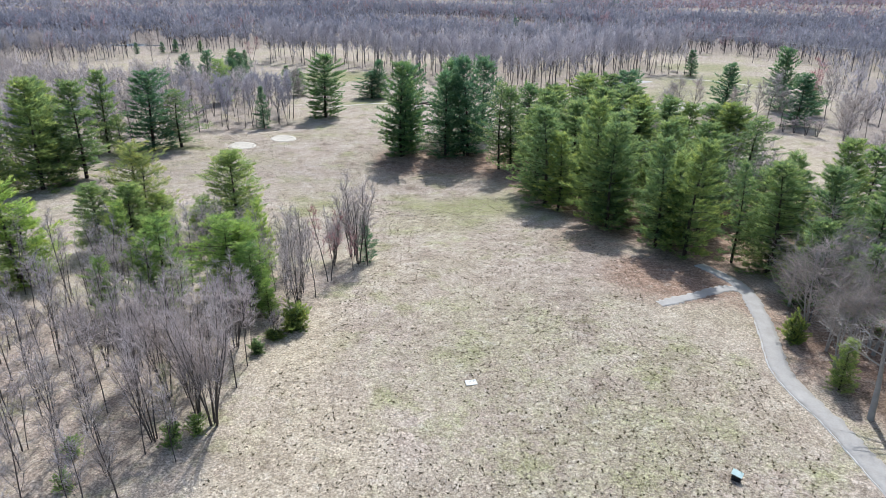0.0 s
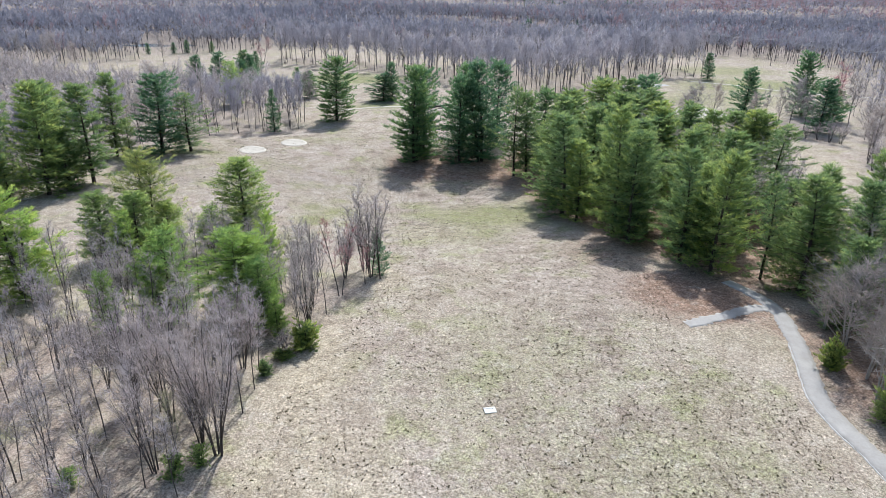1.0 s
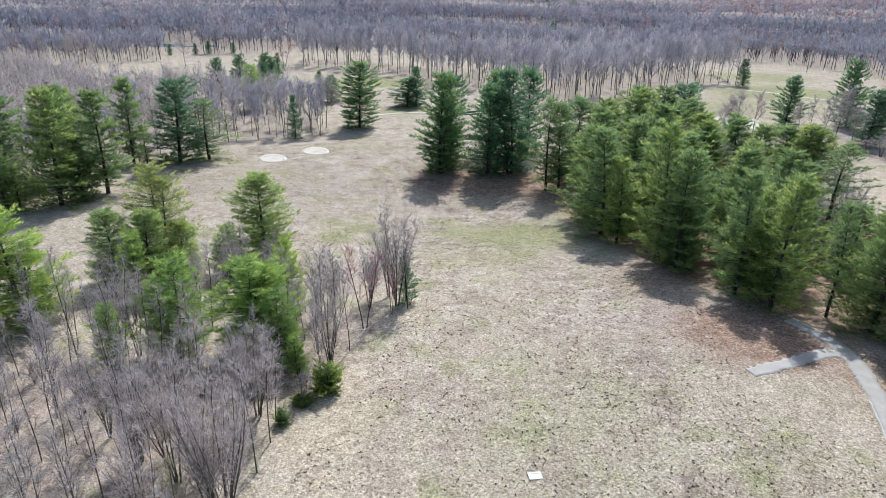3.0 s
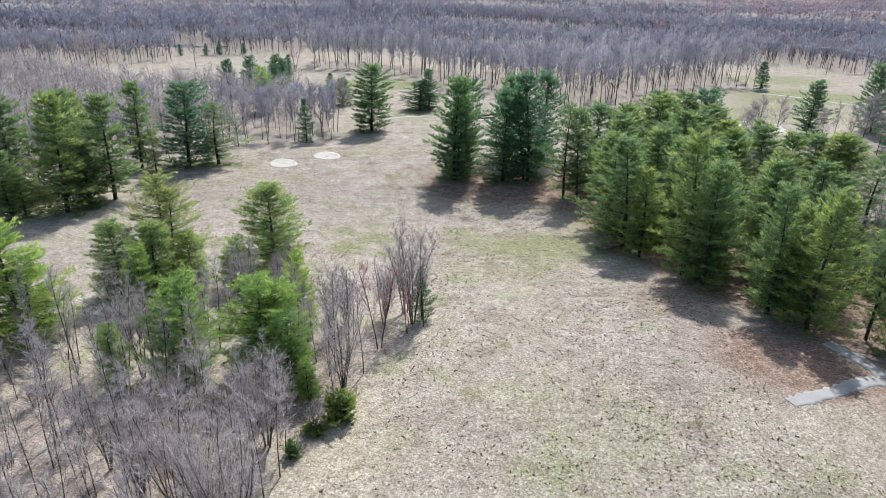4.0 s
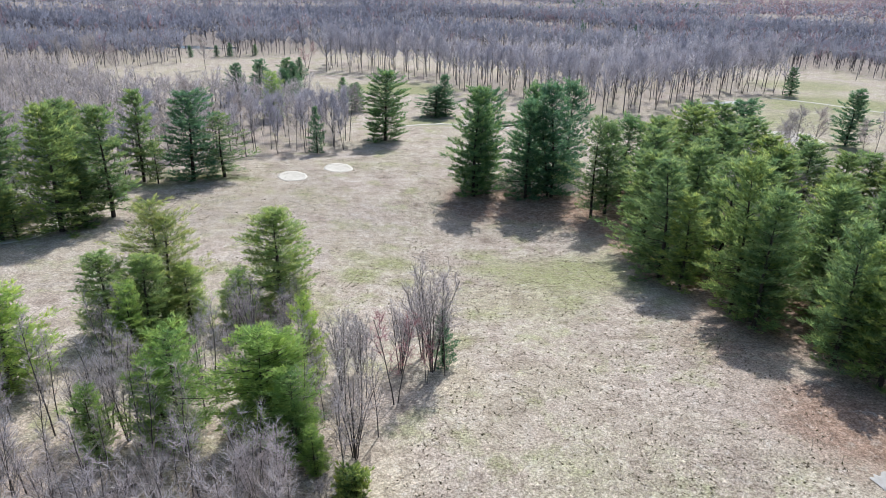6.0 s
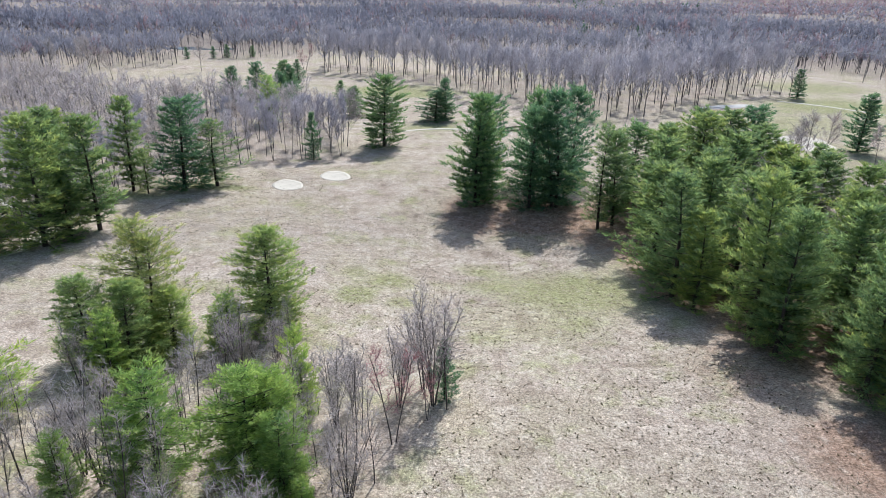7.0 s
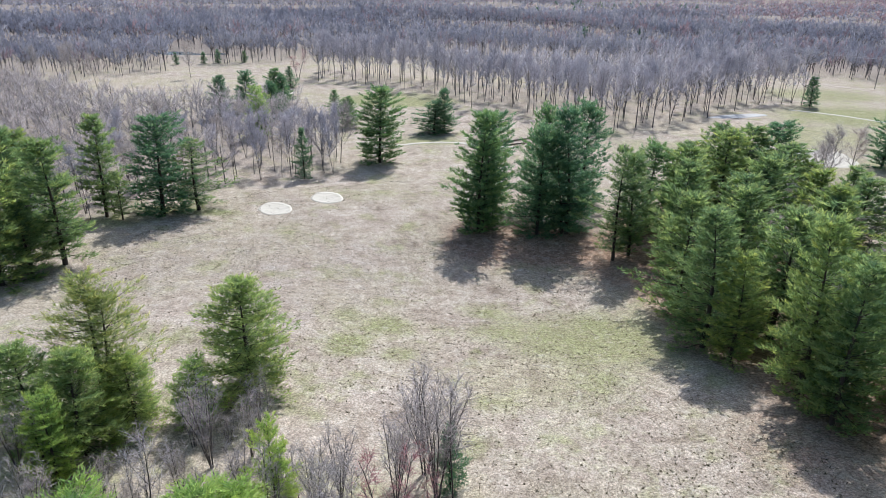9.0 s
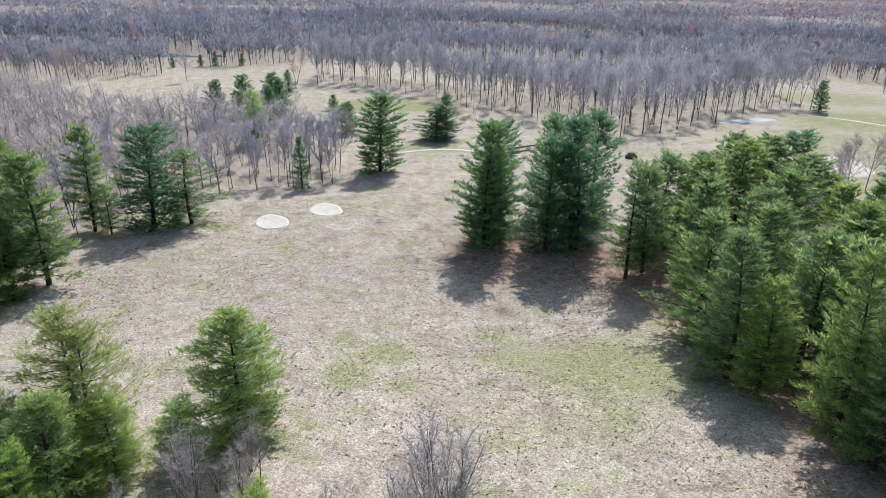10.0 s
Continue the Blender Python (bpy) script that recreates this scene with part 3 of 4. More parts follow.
def plant(kind, meshes, x, y, sx, sz, turn, label, category, group="", lean=0.0, sink=0.0):
    """One tree: an Empty at its foot with trunk and crown."""
    root = new(kind)
    root.empty_display_size = 0.5
    root.matrix_world = pose(x, y, gz(x, y) - sink, lean, 0, turn) @ Matrix.Diagonal((sx, sx, sz, 1))
    for nm, me in zip(("trunk", "crown"), meshes):
        o = new(nm, me)
        o.parent = root
    return tagged(root, label, category, group)


FAR = dict(spacing=0.95, per=6, clumps=5, tufts=3, nblades=6, blade=0.62, bw=0.165)
MID = dict(spacing=0.8, clumps=7, tufts=3, nblades=6, blade=0.48, bw=0.115)
NEAR = dict(spacing=0.5, clumps=8, tufts=4, nblades=6, blade=0.42, bw=0.078, lift=0.75)
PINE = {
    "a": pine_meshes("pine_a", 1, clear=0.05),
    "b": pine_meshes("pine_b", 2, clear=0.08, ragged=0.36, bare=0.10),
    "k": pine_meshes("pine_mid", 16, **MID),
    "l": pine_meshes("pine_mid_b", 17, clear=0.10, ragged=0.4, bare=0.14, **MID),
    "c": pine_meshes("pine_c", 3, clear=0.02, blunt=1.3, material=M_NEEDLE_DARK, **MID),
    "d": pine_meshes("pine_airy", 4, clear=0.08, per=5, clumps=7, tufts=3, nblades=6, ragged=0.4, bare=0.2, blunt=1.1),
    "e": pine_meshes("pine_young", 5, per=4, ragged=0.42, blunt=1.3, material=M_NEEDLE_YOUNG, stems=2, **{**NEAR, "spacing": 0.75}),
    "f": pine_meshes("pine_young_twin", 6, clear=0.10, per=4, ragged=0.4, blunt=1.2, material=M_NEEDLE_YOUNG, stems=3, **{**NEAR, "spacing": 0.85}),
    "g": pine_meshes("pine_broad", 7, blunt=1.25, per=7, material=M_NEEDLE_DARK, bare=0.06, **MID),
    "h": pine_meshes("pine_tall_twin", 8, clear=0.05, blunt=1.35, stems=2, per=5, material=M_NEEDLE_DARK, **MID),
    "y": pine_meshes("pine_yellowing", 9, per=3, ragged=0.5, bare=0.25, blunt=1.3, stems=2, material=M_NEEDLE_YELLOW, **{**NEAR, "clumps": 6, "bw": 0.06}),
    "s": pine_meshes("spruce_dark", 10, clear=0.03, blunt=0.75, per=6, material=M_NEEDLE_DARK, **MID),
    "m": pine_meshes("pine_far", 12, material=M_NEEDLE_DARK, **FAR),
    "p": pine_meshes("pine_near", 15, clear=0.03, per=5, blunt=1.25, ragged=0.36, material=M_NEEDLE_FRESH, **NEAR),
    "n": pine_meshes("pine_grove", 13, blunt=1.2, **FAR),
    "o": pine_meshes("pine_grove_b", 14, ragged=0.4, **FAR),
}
PINE_LABEL = {
    "a": "tall white pine with dense green tiers over needle litter", "b": "tall white pine with a bare lower trunk in the grove", "k": "tall dense white pine by the leafless wood", "l": "tall white pine with thinner ragged boughs",
    "c": "dense dark green white pine casting shade on grass", "d": "open airy white pine with thin layered boughs",
    "e": "bushy bright green young pine among bare saplings", "f": "forked bright green young pine among bare saplings",
    "g": "broad dark green pine standing alone on the fairway", "h": "dense dark twin-stemmed pine casting shade on grass",
    "y": "sparse yellowing pine thin on needles", "s": "narrow dark green spruce at the wood's edge",
    "m": "distant green pine beyond the fairway", "p": "bushy green white pine rising above bare saplings", "n": "tall green white pine crowded inside the grove", "o": "tall ragged white pine crowded inside the grove",
}


def pines(rows, group):
    rnd = random.Random(len(rows) * 7 + int(abs(rows[0][0]) * 10))
    for x, y, h, r, v in rows:
        plant("spruce_tree" if v == "s" else "pine_tree", PINE[v], x, y, 1.36 * r / 4, h / 16, rnd.uniform(0, 360), PINE_LABEL[v], "tree", group, rnd.uniform(-1.5, 1.5))


pines([(-79, 123, 21, 5.4, "k"), (-77.3, 127, 11.3, 3.7, "k"), (-74.6, 131, 19.5, 5.4, "l"), (-87, 138.7, 19, 5.1, "k"), (-80, 152.8, 18.6, 4.2, "l"), (-86, 118, 12, 4.2, "k"), (-84.3, 119.5, 8, 2.8, "d"),
       (-76.5, 151.6, 9, 2.1, "d"), (-70.5, 155.6, 18.5, 5.8, "c"), (-65.2, 158.7, 13.5, 5.4, "d"), (-92, 128, 19, 5.4, "k"), (-96, 115, 18, 5.1, "l"), (-90, 147, 17, 4.7, "k")], "pines by the west wood")
pines([(-36, 199.4, 17.9, 5.7, "g"), (-51.2, 184.2, 11.5, 2.1, "s"), (-10.3, 156, 21.4, 5.0, "h"), (-8.6, 166, 19.5, 4.6, "c"), (-25.5, 234, 9, 5.2, "m"), (-22.6, 234.5, 13, 2.6, "c"), (0.6, 155.8, 20, 4.2, "c"), (5.7, 156.5, 22.3, 5.0, "h"),
       (1.5, 170, 20, 4.2, "c"), (10.5, 172, 20.5, 4.4, "c"), (12.6, 146.2, 19, 4.3, "d"), (15.6, 148.2, 17.5, 4.2, "l")], "pines round the fairway")
pines([(19.0, 116.4, 18.2, 4.9, "a"), (20.8, 112.2, 14.2, 3.3, "b"), (25.2, 104.2, 20.5, 4.2, "b"), (26.6, 99.6, 17.4, 4.0, "a"), (31.6, 90.2, 16.4, 3.4, "b"), (34.4, 91.6, 14, 3.2, "b"), (35, 86.7, 17, 3.8, "a"),
       (41.3, 85.3, 14.5, 2.6, "d"), (44.6, 81.6, 15.5, 4.5, "a"), (44.5, 71.5, 11, 3.2, "k"), (48.5, 66, 10, 3.0, "k"), (47.3, 85.5, 16, 3.6, "b"), (59.6, 92.9, 17, 4, "a"), (51, 80, 15.6, 3.7, "a"), (57, 79, 15, 3.7, "b"), (62, 84, 15, 4, "a"), (65, 76, 14, 4, "a")], "pine grove along the path")
pines([(35.6, 165.3, 17, 5.4, "n"), (47.5, 174, 17, 5.0, "c"), (41, 134.5, 16, 4.7, "k"), (49.1, 131, 16, 4.5, "l"), (57.6, 131, 16, 5.0, "k"), (55.6, 115.4, 16, 5.3, "d"), (51.5, 151, 14, 4.2, "o"), (26.6, 158, 16, 4.7, "n"),
       (20.4, 158.8, 16, 4.5, "c"), (45.6, 110.2, 16, 4.7, "k"), (37.7, 175.6, 16, 4.7, "n"), (35.3, 147, 17, 5.0, "n"), (22.1, 144, 17, 4.7, "o"), (18.8, 127.8, 17.2, 5.0, "k"), (26.6, 130.3, 17.2, 5.0, "k")], "pine grove along the path")
pines([(27.8, 118, 17.4, 5.2, "k"), (33, 121, 16, 4.7, "l"), (37, 107, 16.5, 4.7, "k"), (41, 98, 15, 4.5, "l"), (52, 101, 10.5, 3.8, "k"), (30, 141, 16, 4.7, "n"), (44, 146, 15, 4.5, "o"), (60.5, 106, 9, 3.6, "k"), (50.3, 163.7, 12, 3.8, "n"),
       (30, 106, 16, 4.2, "k"), (44, 121, 15, 4.5, "k"), (66, 97, 15, 4.7, "l"), (43, 160, 14, 4.2, "n"), (29, 168, 14, 4.2, "n"), (49.6, 142.3, 15, 5.4, "k"), (55.4, 135, 15, 5.0, "l"), (60, 132.6, 15, 5.0, "k"), (36, 97.6, 13, 4.2, "b"), (47.9, 111.3, 14, 4.5, "l"), (39.8, 132.1, 15, 5.0, "n"), (45.9, 163.7, 15, 5.2, "n"), (43.2, 175.2, 16, 5.2, "n")], "pine grove along the path")
pines([(89.6, 209.4, 15, 4.0, "m"), (109.8, 214.4, 19.2, 4.6, "m"), (102.3, 188.4, 14.4, 4.4, "m"), (115.2, 205.6, 9.5, 3.6, "m"), (110, 298, 11, 2.6, "m"), (-92.6, 313, 8.4, 2.8, "s"),
       (-84.5, 268.8, 13, 4, "m"), (-92, 260, 13, 3.8, "m"), (-95.5, 247, 13, 3.4, "m"), (-74.5, 222, 14, 3.8, "e"), (-60.7, 256.8, 8, 2.8, "s"), (-52.8, 239.4, 9, 3.4, "m"), (-80, 262, 12, 3, "m"), (-78, 245, 12, 3.2, "m")], "distant pines")
pines([(-34, 71.3, 11.6, 3.9, "e"), (-26.4, 72.3, 11, 4.1, "f"), (-22.8, 70.4, 8.4, 2.7, "e"), (-24.5, 81, 10.8, 1.8, "e"), (-39.6, 68, 7.8, 1.8, "e"), (-34, 100.5, 13.2, 4.6, "p"), (-45.6, 89, 11, 3.6, "p"), (-45.3, 84.5, 9.5, 2.2, "e"), (-37, 94.5, 7.5, 2.6, "e"), (-51, 90, 10.5, 3.4, "p"), (-42.5, 92.7, 8.5, 2.8, "p"),
       (-20.5, 68.2, 4.9, 1.2, "e"), (-55.2, 76.8, 14, 5.2, "e"), (-61, 70, 13.5, 4.6, "e"), (-47.4, 95.6, 15.3, 4.6, "y"), (38.9, 53.8, 5.6, 1.25, "p"), (43.2, 49.2, 7, 2.0, "e"), (-11.2, 87.5, 7, 1.3, "s")], "young pines")

# ---- leafless trees ----
BARE = {
    "clump": bare_meshes("bare_clump", 31, H=11, R=2.9, stems=7, limbs=8, subs=4, twigs=6, up=1.3, tw=0.038, fork=0.16),
    "clump2": bare_meshes("bare_clump_b", 32, H=11, R=2.7, stems=5, limbs=9, subs=4, twigs=6, up=1.4, tw=0.038, fork=0.2, material=M_TWIG_MAUVE),
    "slim": bare_meshes("bare_slim", 33, H=11, R=2.2, limbs=15, subs=4, twigs=5, fork=0.2, up=1.5, thick=0.0048, tw=0.042),
    "slim2": bare_meshes("bare_slim_b", 34, H=11, R=2.6, limbs=16, subs=5, twigs=5, up=1.3, material=M_TWIG_MAUVE, thick=0.0052, tw=0.044),
    "wide": bare_meshes("bare_wide", 35, H=12, R=4.4, limbs=18, subs=7, twigs=7, fork=0.25, up=0.9, thick=0.0075, tw=0.055),
    "red": bare_meshes("bare_red", 36, H=11, R=2.2, stems=2, limbs=13, subs=5, twigs=6, up=1.3, material=M_TWIG_RED, tw=0.036),
    "pale": bare_meshes("bare_pale", 37, H=11, R=4.6, stems=3, limbs=10, subs=6, twigs=5, up=0.6, bark=M_BARK_PALE, limb_bark=M_BARK_PALE, thick=0.012, tw=0.035, material=M_TWIG_SHADED),
    "maple": bare_meshes("bare_maple", 38, H=16, R=4.4, limbs=16, subs=6, twigs=10, fork=0.34, up=1.25, tw=0.085, material=M_TWIG_LILAC),
    "maple2": bare_meshes("bare_maple_b", 39, H=16, R=4.0, stems=2, limbs=10, subs=6, twigs=9, fork=0.34, up=1.25, tw=0.085, material=M_TWIG_LILAC),
    "budding": bare_meshes("bare_budding", 40, H=11, R=2.6, limbs=14, subs=5, twigs=7, up=1.3, material=M_TWIG_GREEN, tw=0.036),
    "broom": bare_meshes("bare_broom", 42, H=11, R=2.6, stems=11, limbs=9, subs=4, twigs=6, up=1.6, tw=0.032, fork=0.14, thick=0.0045, material=M_TWIG_MAUVE),
    "bush": bare_meshes("bare_bush", 41, H=4, R=1.6, stems=6, limbs=6, subs=4, twigs=5, up=1.0, thick=0.006, fork=0.1, tw=0.03),
}
BARE_LABEL = {
    "clump": "leafless multi-stemmed grey tree in the thicket", "clump2": "leafless multi-stemmed mauve-grey tree in the thicket", "slim": "slender leafless grey sapling among dry litter",
    "slim2": "slender leafless mauve-grey tree", "wide": "spreading leafless grey tree with arching limbs", "red": "leafless tree reddened by spring buds", "pale": "leafless tree with pale silvery limbs by the path",
    "maple": "straight leafless maple in the open grove", "maple2": "twin-stemmed leafless maple in the open grove", "budding": "leafless tree with faint green spring buds", "broom": "dense leafless broom-shaped tree of many upright stems", "bush": "low leafless grey-brown shrub",
}
BASE = {"clump": (11, 2.9), "clump2": (11, 2.6), "slim": (11, 2.0), "slim2": (11, 2.4), "wide": (12, 4.2), "red": (11, 2.2), "pale": (11, 4.4), "maple": (16, 3.8), "maple2": (16, 3.4), "budding": (11, 2.4), "bush": (4, 1.6), "broom": (11, 2.6)}


def bare(v, x, y, h, rnd, group, wide=1.0):
    hh = BASE[v][0]
    kind = "shrub" if v == "bush" else "maple_tree" if group == "maple grove" else "sapling" if group == "thicket trees" and v.startswith("slim") else "bare_tree"
    plant(kind, BARE[v], x, y, h / hh * wide, h / hh, rnd.uniform(0, 360), BARE_LABEL[v], "shrub" if v == "bush" else "tree", group, rnd.uniform(-1.5, 1.5) if v.startswith("maple") else rnd.uniform(-4, 4))


def scatter(poly, spacing, rnd, keep_off=()):
    """Spaced random places in a polygon."""
    x0, x1 = min(p[0] for p in poly), max(p[0] for p in poly)
    y0, y1 = min(p[1] for p in poly), max(p[1] for p in poly)
    got = []
    for _ in range(int(6 * (x1 - x0) * (y1 - y0) / spacing ** 2)):
        x, y = rnd.uniform(x0, x1), rnd.uniform(y0, y1)
        if not bool(inside(poly, x, y)):
            continue
        if all((x - a) ** 2 + (y - b) ** 2 > spacing ** 2 for a, b in got) and all((x - a) ** 2 + (y - b) ** 2 > r * r for a, b, r in keep_off):
            got.append((x, y))
    return got


rt = random.Random(5)
for v, x, y, h in [("broom", -20.6, 48.2, 12), ("clump2", -25, 45.9, 10.5), ("slim", -28.9, 44.4, 10.5), ("slim", -35.6, 44.4, 11), ("clump2", -26.3, 52.6, 11.5), ("broom", -30.4, 54.5, 11), ("clump2", -22.5, 49.5, 10),
                   ("clump", -12.2, 86.3, 12.4), ("slim2", -10.8, 85.5, 11.5), ("red", -15.2, 79.5, 10.5), ("slim", -18, 75.5, 11), ("slim2", -19.8, 76.5, 10.5), ("broom", -22.5, 61.5, 9), ("clump2", -24, 64, 9.5),
                   ("slim", -45.6, 71, 12.5), ("red", -12.6, 83.5, 6.5), ("slim2", -41, 60, 10)]:
    bare(v, x, y, h, rt, "thicket trees", 0.95)
keep = [(-19.9, 47.8, 3), (-12.2, 86.5, 3), (-15.2, 79.5, 2), (-26, 72.3, 2.5), (-33.2, 71.3, 2), (-18, 75.5, 2)]
for x, y in scatter(THICKET, 2.5, rt, keep):
    if y > 66 and x > -30 and rt.random() < 0.3:
        continue
    v = rt.choice(["clump", "clump2", "slim", "slim", "slim", "slim2", "slim2", "slim2", "bush", "slim", "slim2", "budding" if rt.random() < 0.35 else "slim"])
    h = rt.uniform(1.8, 3.2) if v == "bush" else rt.uniform(6.5, 10.5)
    bare(v, x, y, h, rt, "thicket trees")
for v, x, y, h in [("slim", -37, 84, 7), ("clump", -33, 88, 8.5), ("budding", -29, 92, 8), ("slim", -46, 84, 9), ("clump2", -36, 91, 7), ("clump2", -50, 86, 7), ("clump2", -34, 84, 6), ("clump", -30, 90, 6.5), ("clump2", -31, 95, 6), ("clump2", -43, 79, 7), ("slim2", -35, 79, 8), ("clump2", -29, 85, 6), ("bush", -41, 84, 3.5), ("bush", -37, 82, 3), ("bush", -33, 92, 3.2)]:
    bare(v, x, y, h, rt, "thicket trees")

rm = random.Random(6)
mid_keep = [(-79, 123, 3), (-70, 156, 4), (-65, 158, 4), (-75, 168, 5), (-95, 195, 6), (-51, 184, 2)]
behind, west = [], []
for x, y in scatter(MIDWOOD, 4.9, rm, mid_keep):
    if x < -98 or y > 212 or (x < -90 and y < 185) or rm.random() < 0.3:
        west.append((x, y, rm.uniform(0.7, 0.95)))
        continue
    v = rm.choice(["slim2", "maple", "wide", "maple", "maple2", "slim"])
    h = rm.uniform(10, 14) if x > -110 else rm.uniform(11, 15)
    bare(v, x, y, h, rm, "west wood trees")
for x, y in [(-66, 180), (-61, 183), (-57, 186), (-54, 187), (-48, 190), (-45.5, 189), (-60, 190), (-52, 194), (-47, 198), (-56, 200), (-50, 205), (-64, 187)]:
    bare(rm.choice(["maple", "slim2", "maple2"]), x, y, rm.uniform(11.5, 14), rm, "west wood trees", 0.8)
bare("wide", -80, 178, 17, rm, "west wood trees")

rr = random.Random(7)
for x, y in scatter(RIGHTWOOD, 4.5, rr):
    bare(rr.choice(["pale", "pale", "pale", "wide", "pale", "slim2"]), x, y, rr.uniform(8.5, 11.5), rr, "trees along the path")
for v, x, y, h in [("pale", 44.5, 66, 10), ("pale", 47, 62, 10.5), ("pale", 42.5, 71, 9), ("pale", 48, 70, 10), ("pale", 40.2, 57, 8.5), ("pale", 41.5, 61, 9)]:
    bare(v, x, y, h, rr, "trees along the path")
for x, y in [(48.9, 130), (43.7, 126.4), (52.9, 118.7), (40, 127), (46, 138), (32, 113), (36, 128), (53, 122), (48, 116), (57, 140), (50, 140), (47, 104), (55, 109), (39, 140), (42, 152), (55, 88), (33, 135), (60, 118), (63, 128), (36, 155)]:
    bare(rr.choice(["wide", "clump2", "slim2"]), x, y, rr.uniform(9, 12.5), rr, "bare trees in the pine grove")
for x, y, h in [(98, 157.5, 11.5), (66, 190, 11), (68.5, 192, 12), (74.4, 195, 12), (62, 184, 10), (88.5, 193.1, 11.5), (91.0, 189.9, 11.6), (94.3, 190.0, 13.5), (87.6, 196.5, 9.0), (96.2, 185.2, 10.0), (114.8, 196.3, 13.8), (96.3, 154.5, 13.9), (111.2, 169.8, 11.1)]:
    bare(rr.choice(["wide", "wide", "slim2"]), x, y, h, rr, "bare trees on the far slope")
for x, y in scatter(EASTWOOD, 7.4, rr):
    if x < 112 or (y > 185 and x < 135 and rr.random() < 0.5):
        bare(rr.choice(["wide", "slim2", "clump2", "bush"]), x, y, rr.uniform(7, 11), rr, "bare trees on the far slope")
    else:
        behind.append((x, y, rr.uniform(0.6, 0.85)))
bare("red", 112.1, 202.4, 16.3, rr, "bare trees on the far slope", 1.5)
for x, y, h in [(97.2, 179.2, 4.8), (98.9, 176.3, 5.7), (100.9, 174.3, 5.4), (94.9, 180.8, 3.7)]:
    bare("clump2", x, y, h, rr, "bare trees on the far slope", 1.5)

rg = random.Random(8)
MAPLE_THINGS = []
for x, y in scatter(MAPLES, 5.3, rg):
    if not bool(inside(MAPLES, x, y - 24)) and rg.random() < 0.9 and len(MAPLE_THINGS) < 84:
        MAPLE_THINGS.append(0)
    else:
        behind.append((x, y, rg.uniform(0.95, 1.22)))
        continue
    bare(rg.choice(["maple", "maple", "maple2"]), x, y, rg.uniform(15.5, 19.5), rg, "maple grove", 0.92)
for x, y, h in [(-167, 297, 12.5), (-144, 332, 13.5), (-185, 312, 15), (-193, 318, 14), (-200, 306, 14)]:
    bare("wide", x, y, h, rg, "trees on the far slope")
bare("red", -96, 335, 12, rg, "trees on the far slope", 1.6)


# ---- far woods ----
def far_template(seed, H, R, limbs, sprays, tw, low=0.42, trunk=0.2, rise=1.0):
    """A far hardwood: a clear trunk, steep limbs and an upright, rounded crown of twig sprays."""
    rng, rnd = np.random.default_rng(seed), random.Random(seed)
    tv, tf, P, D = [], [], [], []
    bend = np.array((rnd.uniform(-0.5, 0.5), rnd.uniform(-0.5, 0.5), 0.0))
    tube(tv, tf, [(0, 0, -0.5), bend * 0.4 + (0, 0, H * 0.35), bend + (0, 0, H * 0.7)], trunk * H / 16, 0.05, 3)
    for k in range(limbs):
        a = 2.4 * k + rnd.uniform(-0.4, 0.4)
        z0 = H * rnd.uniform(low * 0.8, low + 0.2)
        c = ((k * 0.618) % 1.0) * 0.95 + 0.05
        r = R * math.sqrt(1 - 0.9 * c * c) * rnd.uniform(0.8, 1.1)
        out = np.array((math.cos(a), math.sin(a), 0.0))
        p0 = bend * z0 / (0.7 * H) + np.array((0.0, 0.0, z0))
        end = bend + out * r + np.array((0.0, 0.0, max(z0 + 0.12 * H, H * (low + 0.14 + (0.80 - low) * c))))
        mid = p0 * 0.45 + end * 0.55 + out * 0.12 * r
        tube(tv, tf, [p0, end], 0.06 * H / 16, 0.015, 3)
        for w in range(sprays):
            q = rnd.uniform(0.1, 1.0) ** 0.7
            P.append(p0 * (1 - q) ** 2 + 2 * mid * q * (1 - q) + end * q * q)
            D.append(out * 0.45 + np.array((rnd.gauss(0, 0.4), rnd.gauss(0, 0.4), rise * rnd.uniform(0.5, 1.3))))
    v, f = blades(np.array(P), np.array(D), 0.13 * H, tw, rng)
    want = np.array(P) - (0.15, 0.05, H * (low + 0.1))
    f, nrm = rounded(v, f, want * (1 / R, 1 / R, 2.2 / H) + (0, 0, 0.25), 0.75, rng)
    tri = []
    for q in tf:
        tri += [(q[0], q[1], q[2])] + ([(q[0], q[2], q[3])] if len(q) == 4 else [])
    tn = np.array(tv) * (1, 1, 0) + (0.01, 0, 0.02)
    return np.array(tv), np.array(tri), v, f, tn / np.linalg.norm(tn, axis=1, keepdims=True), nrm


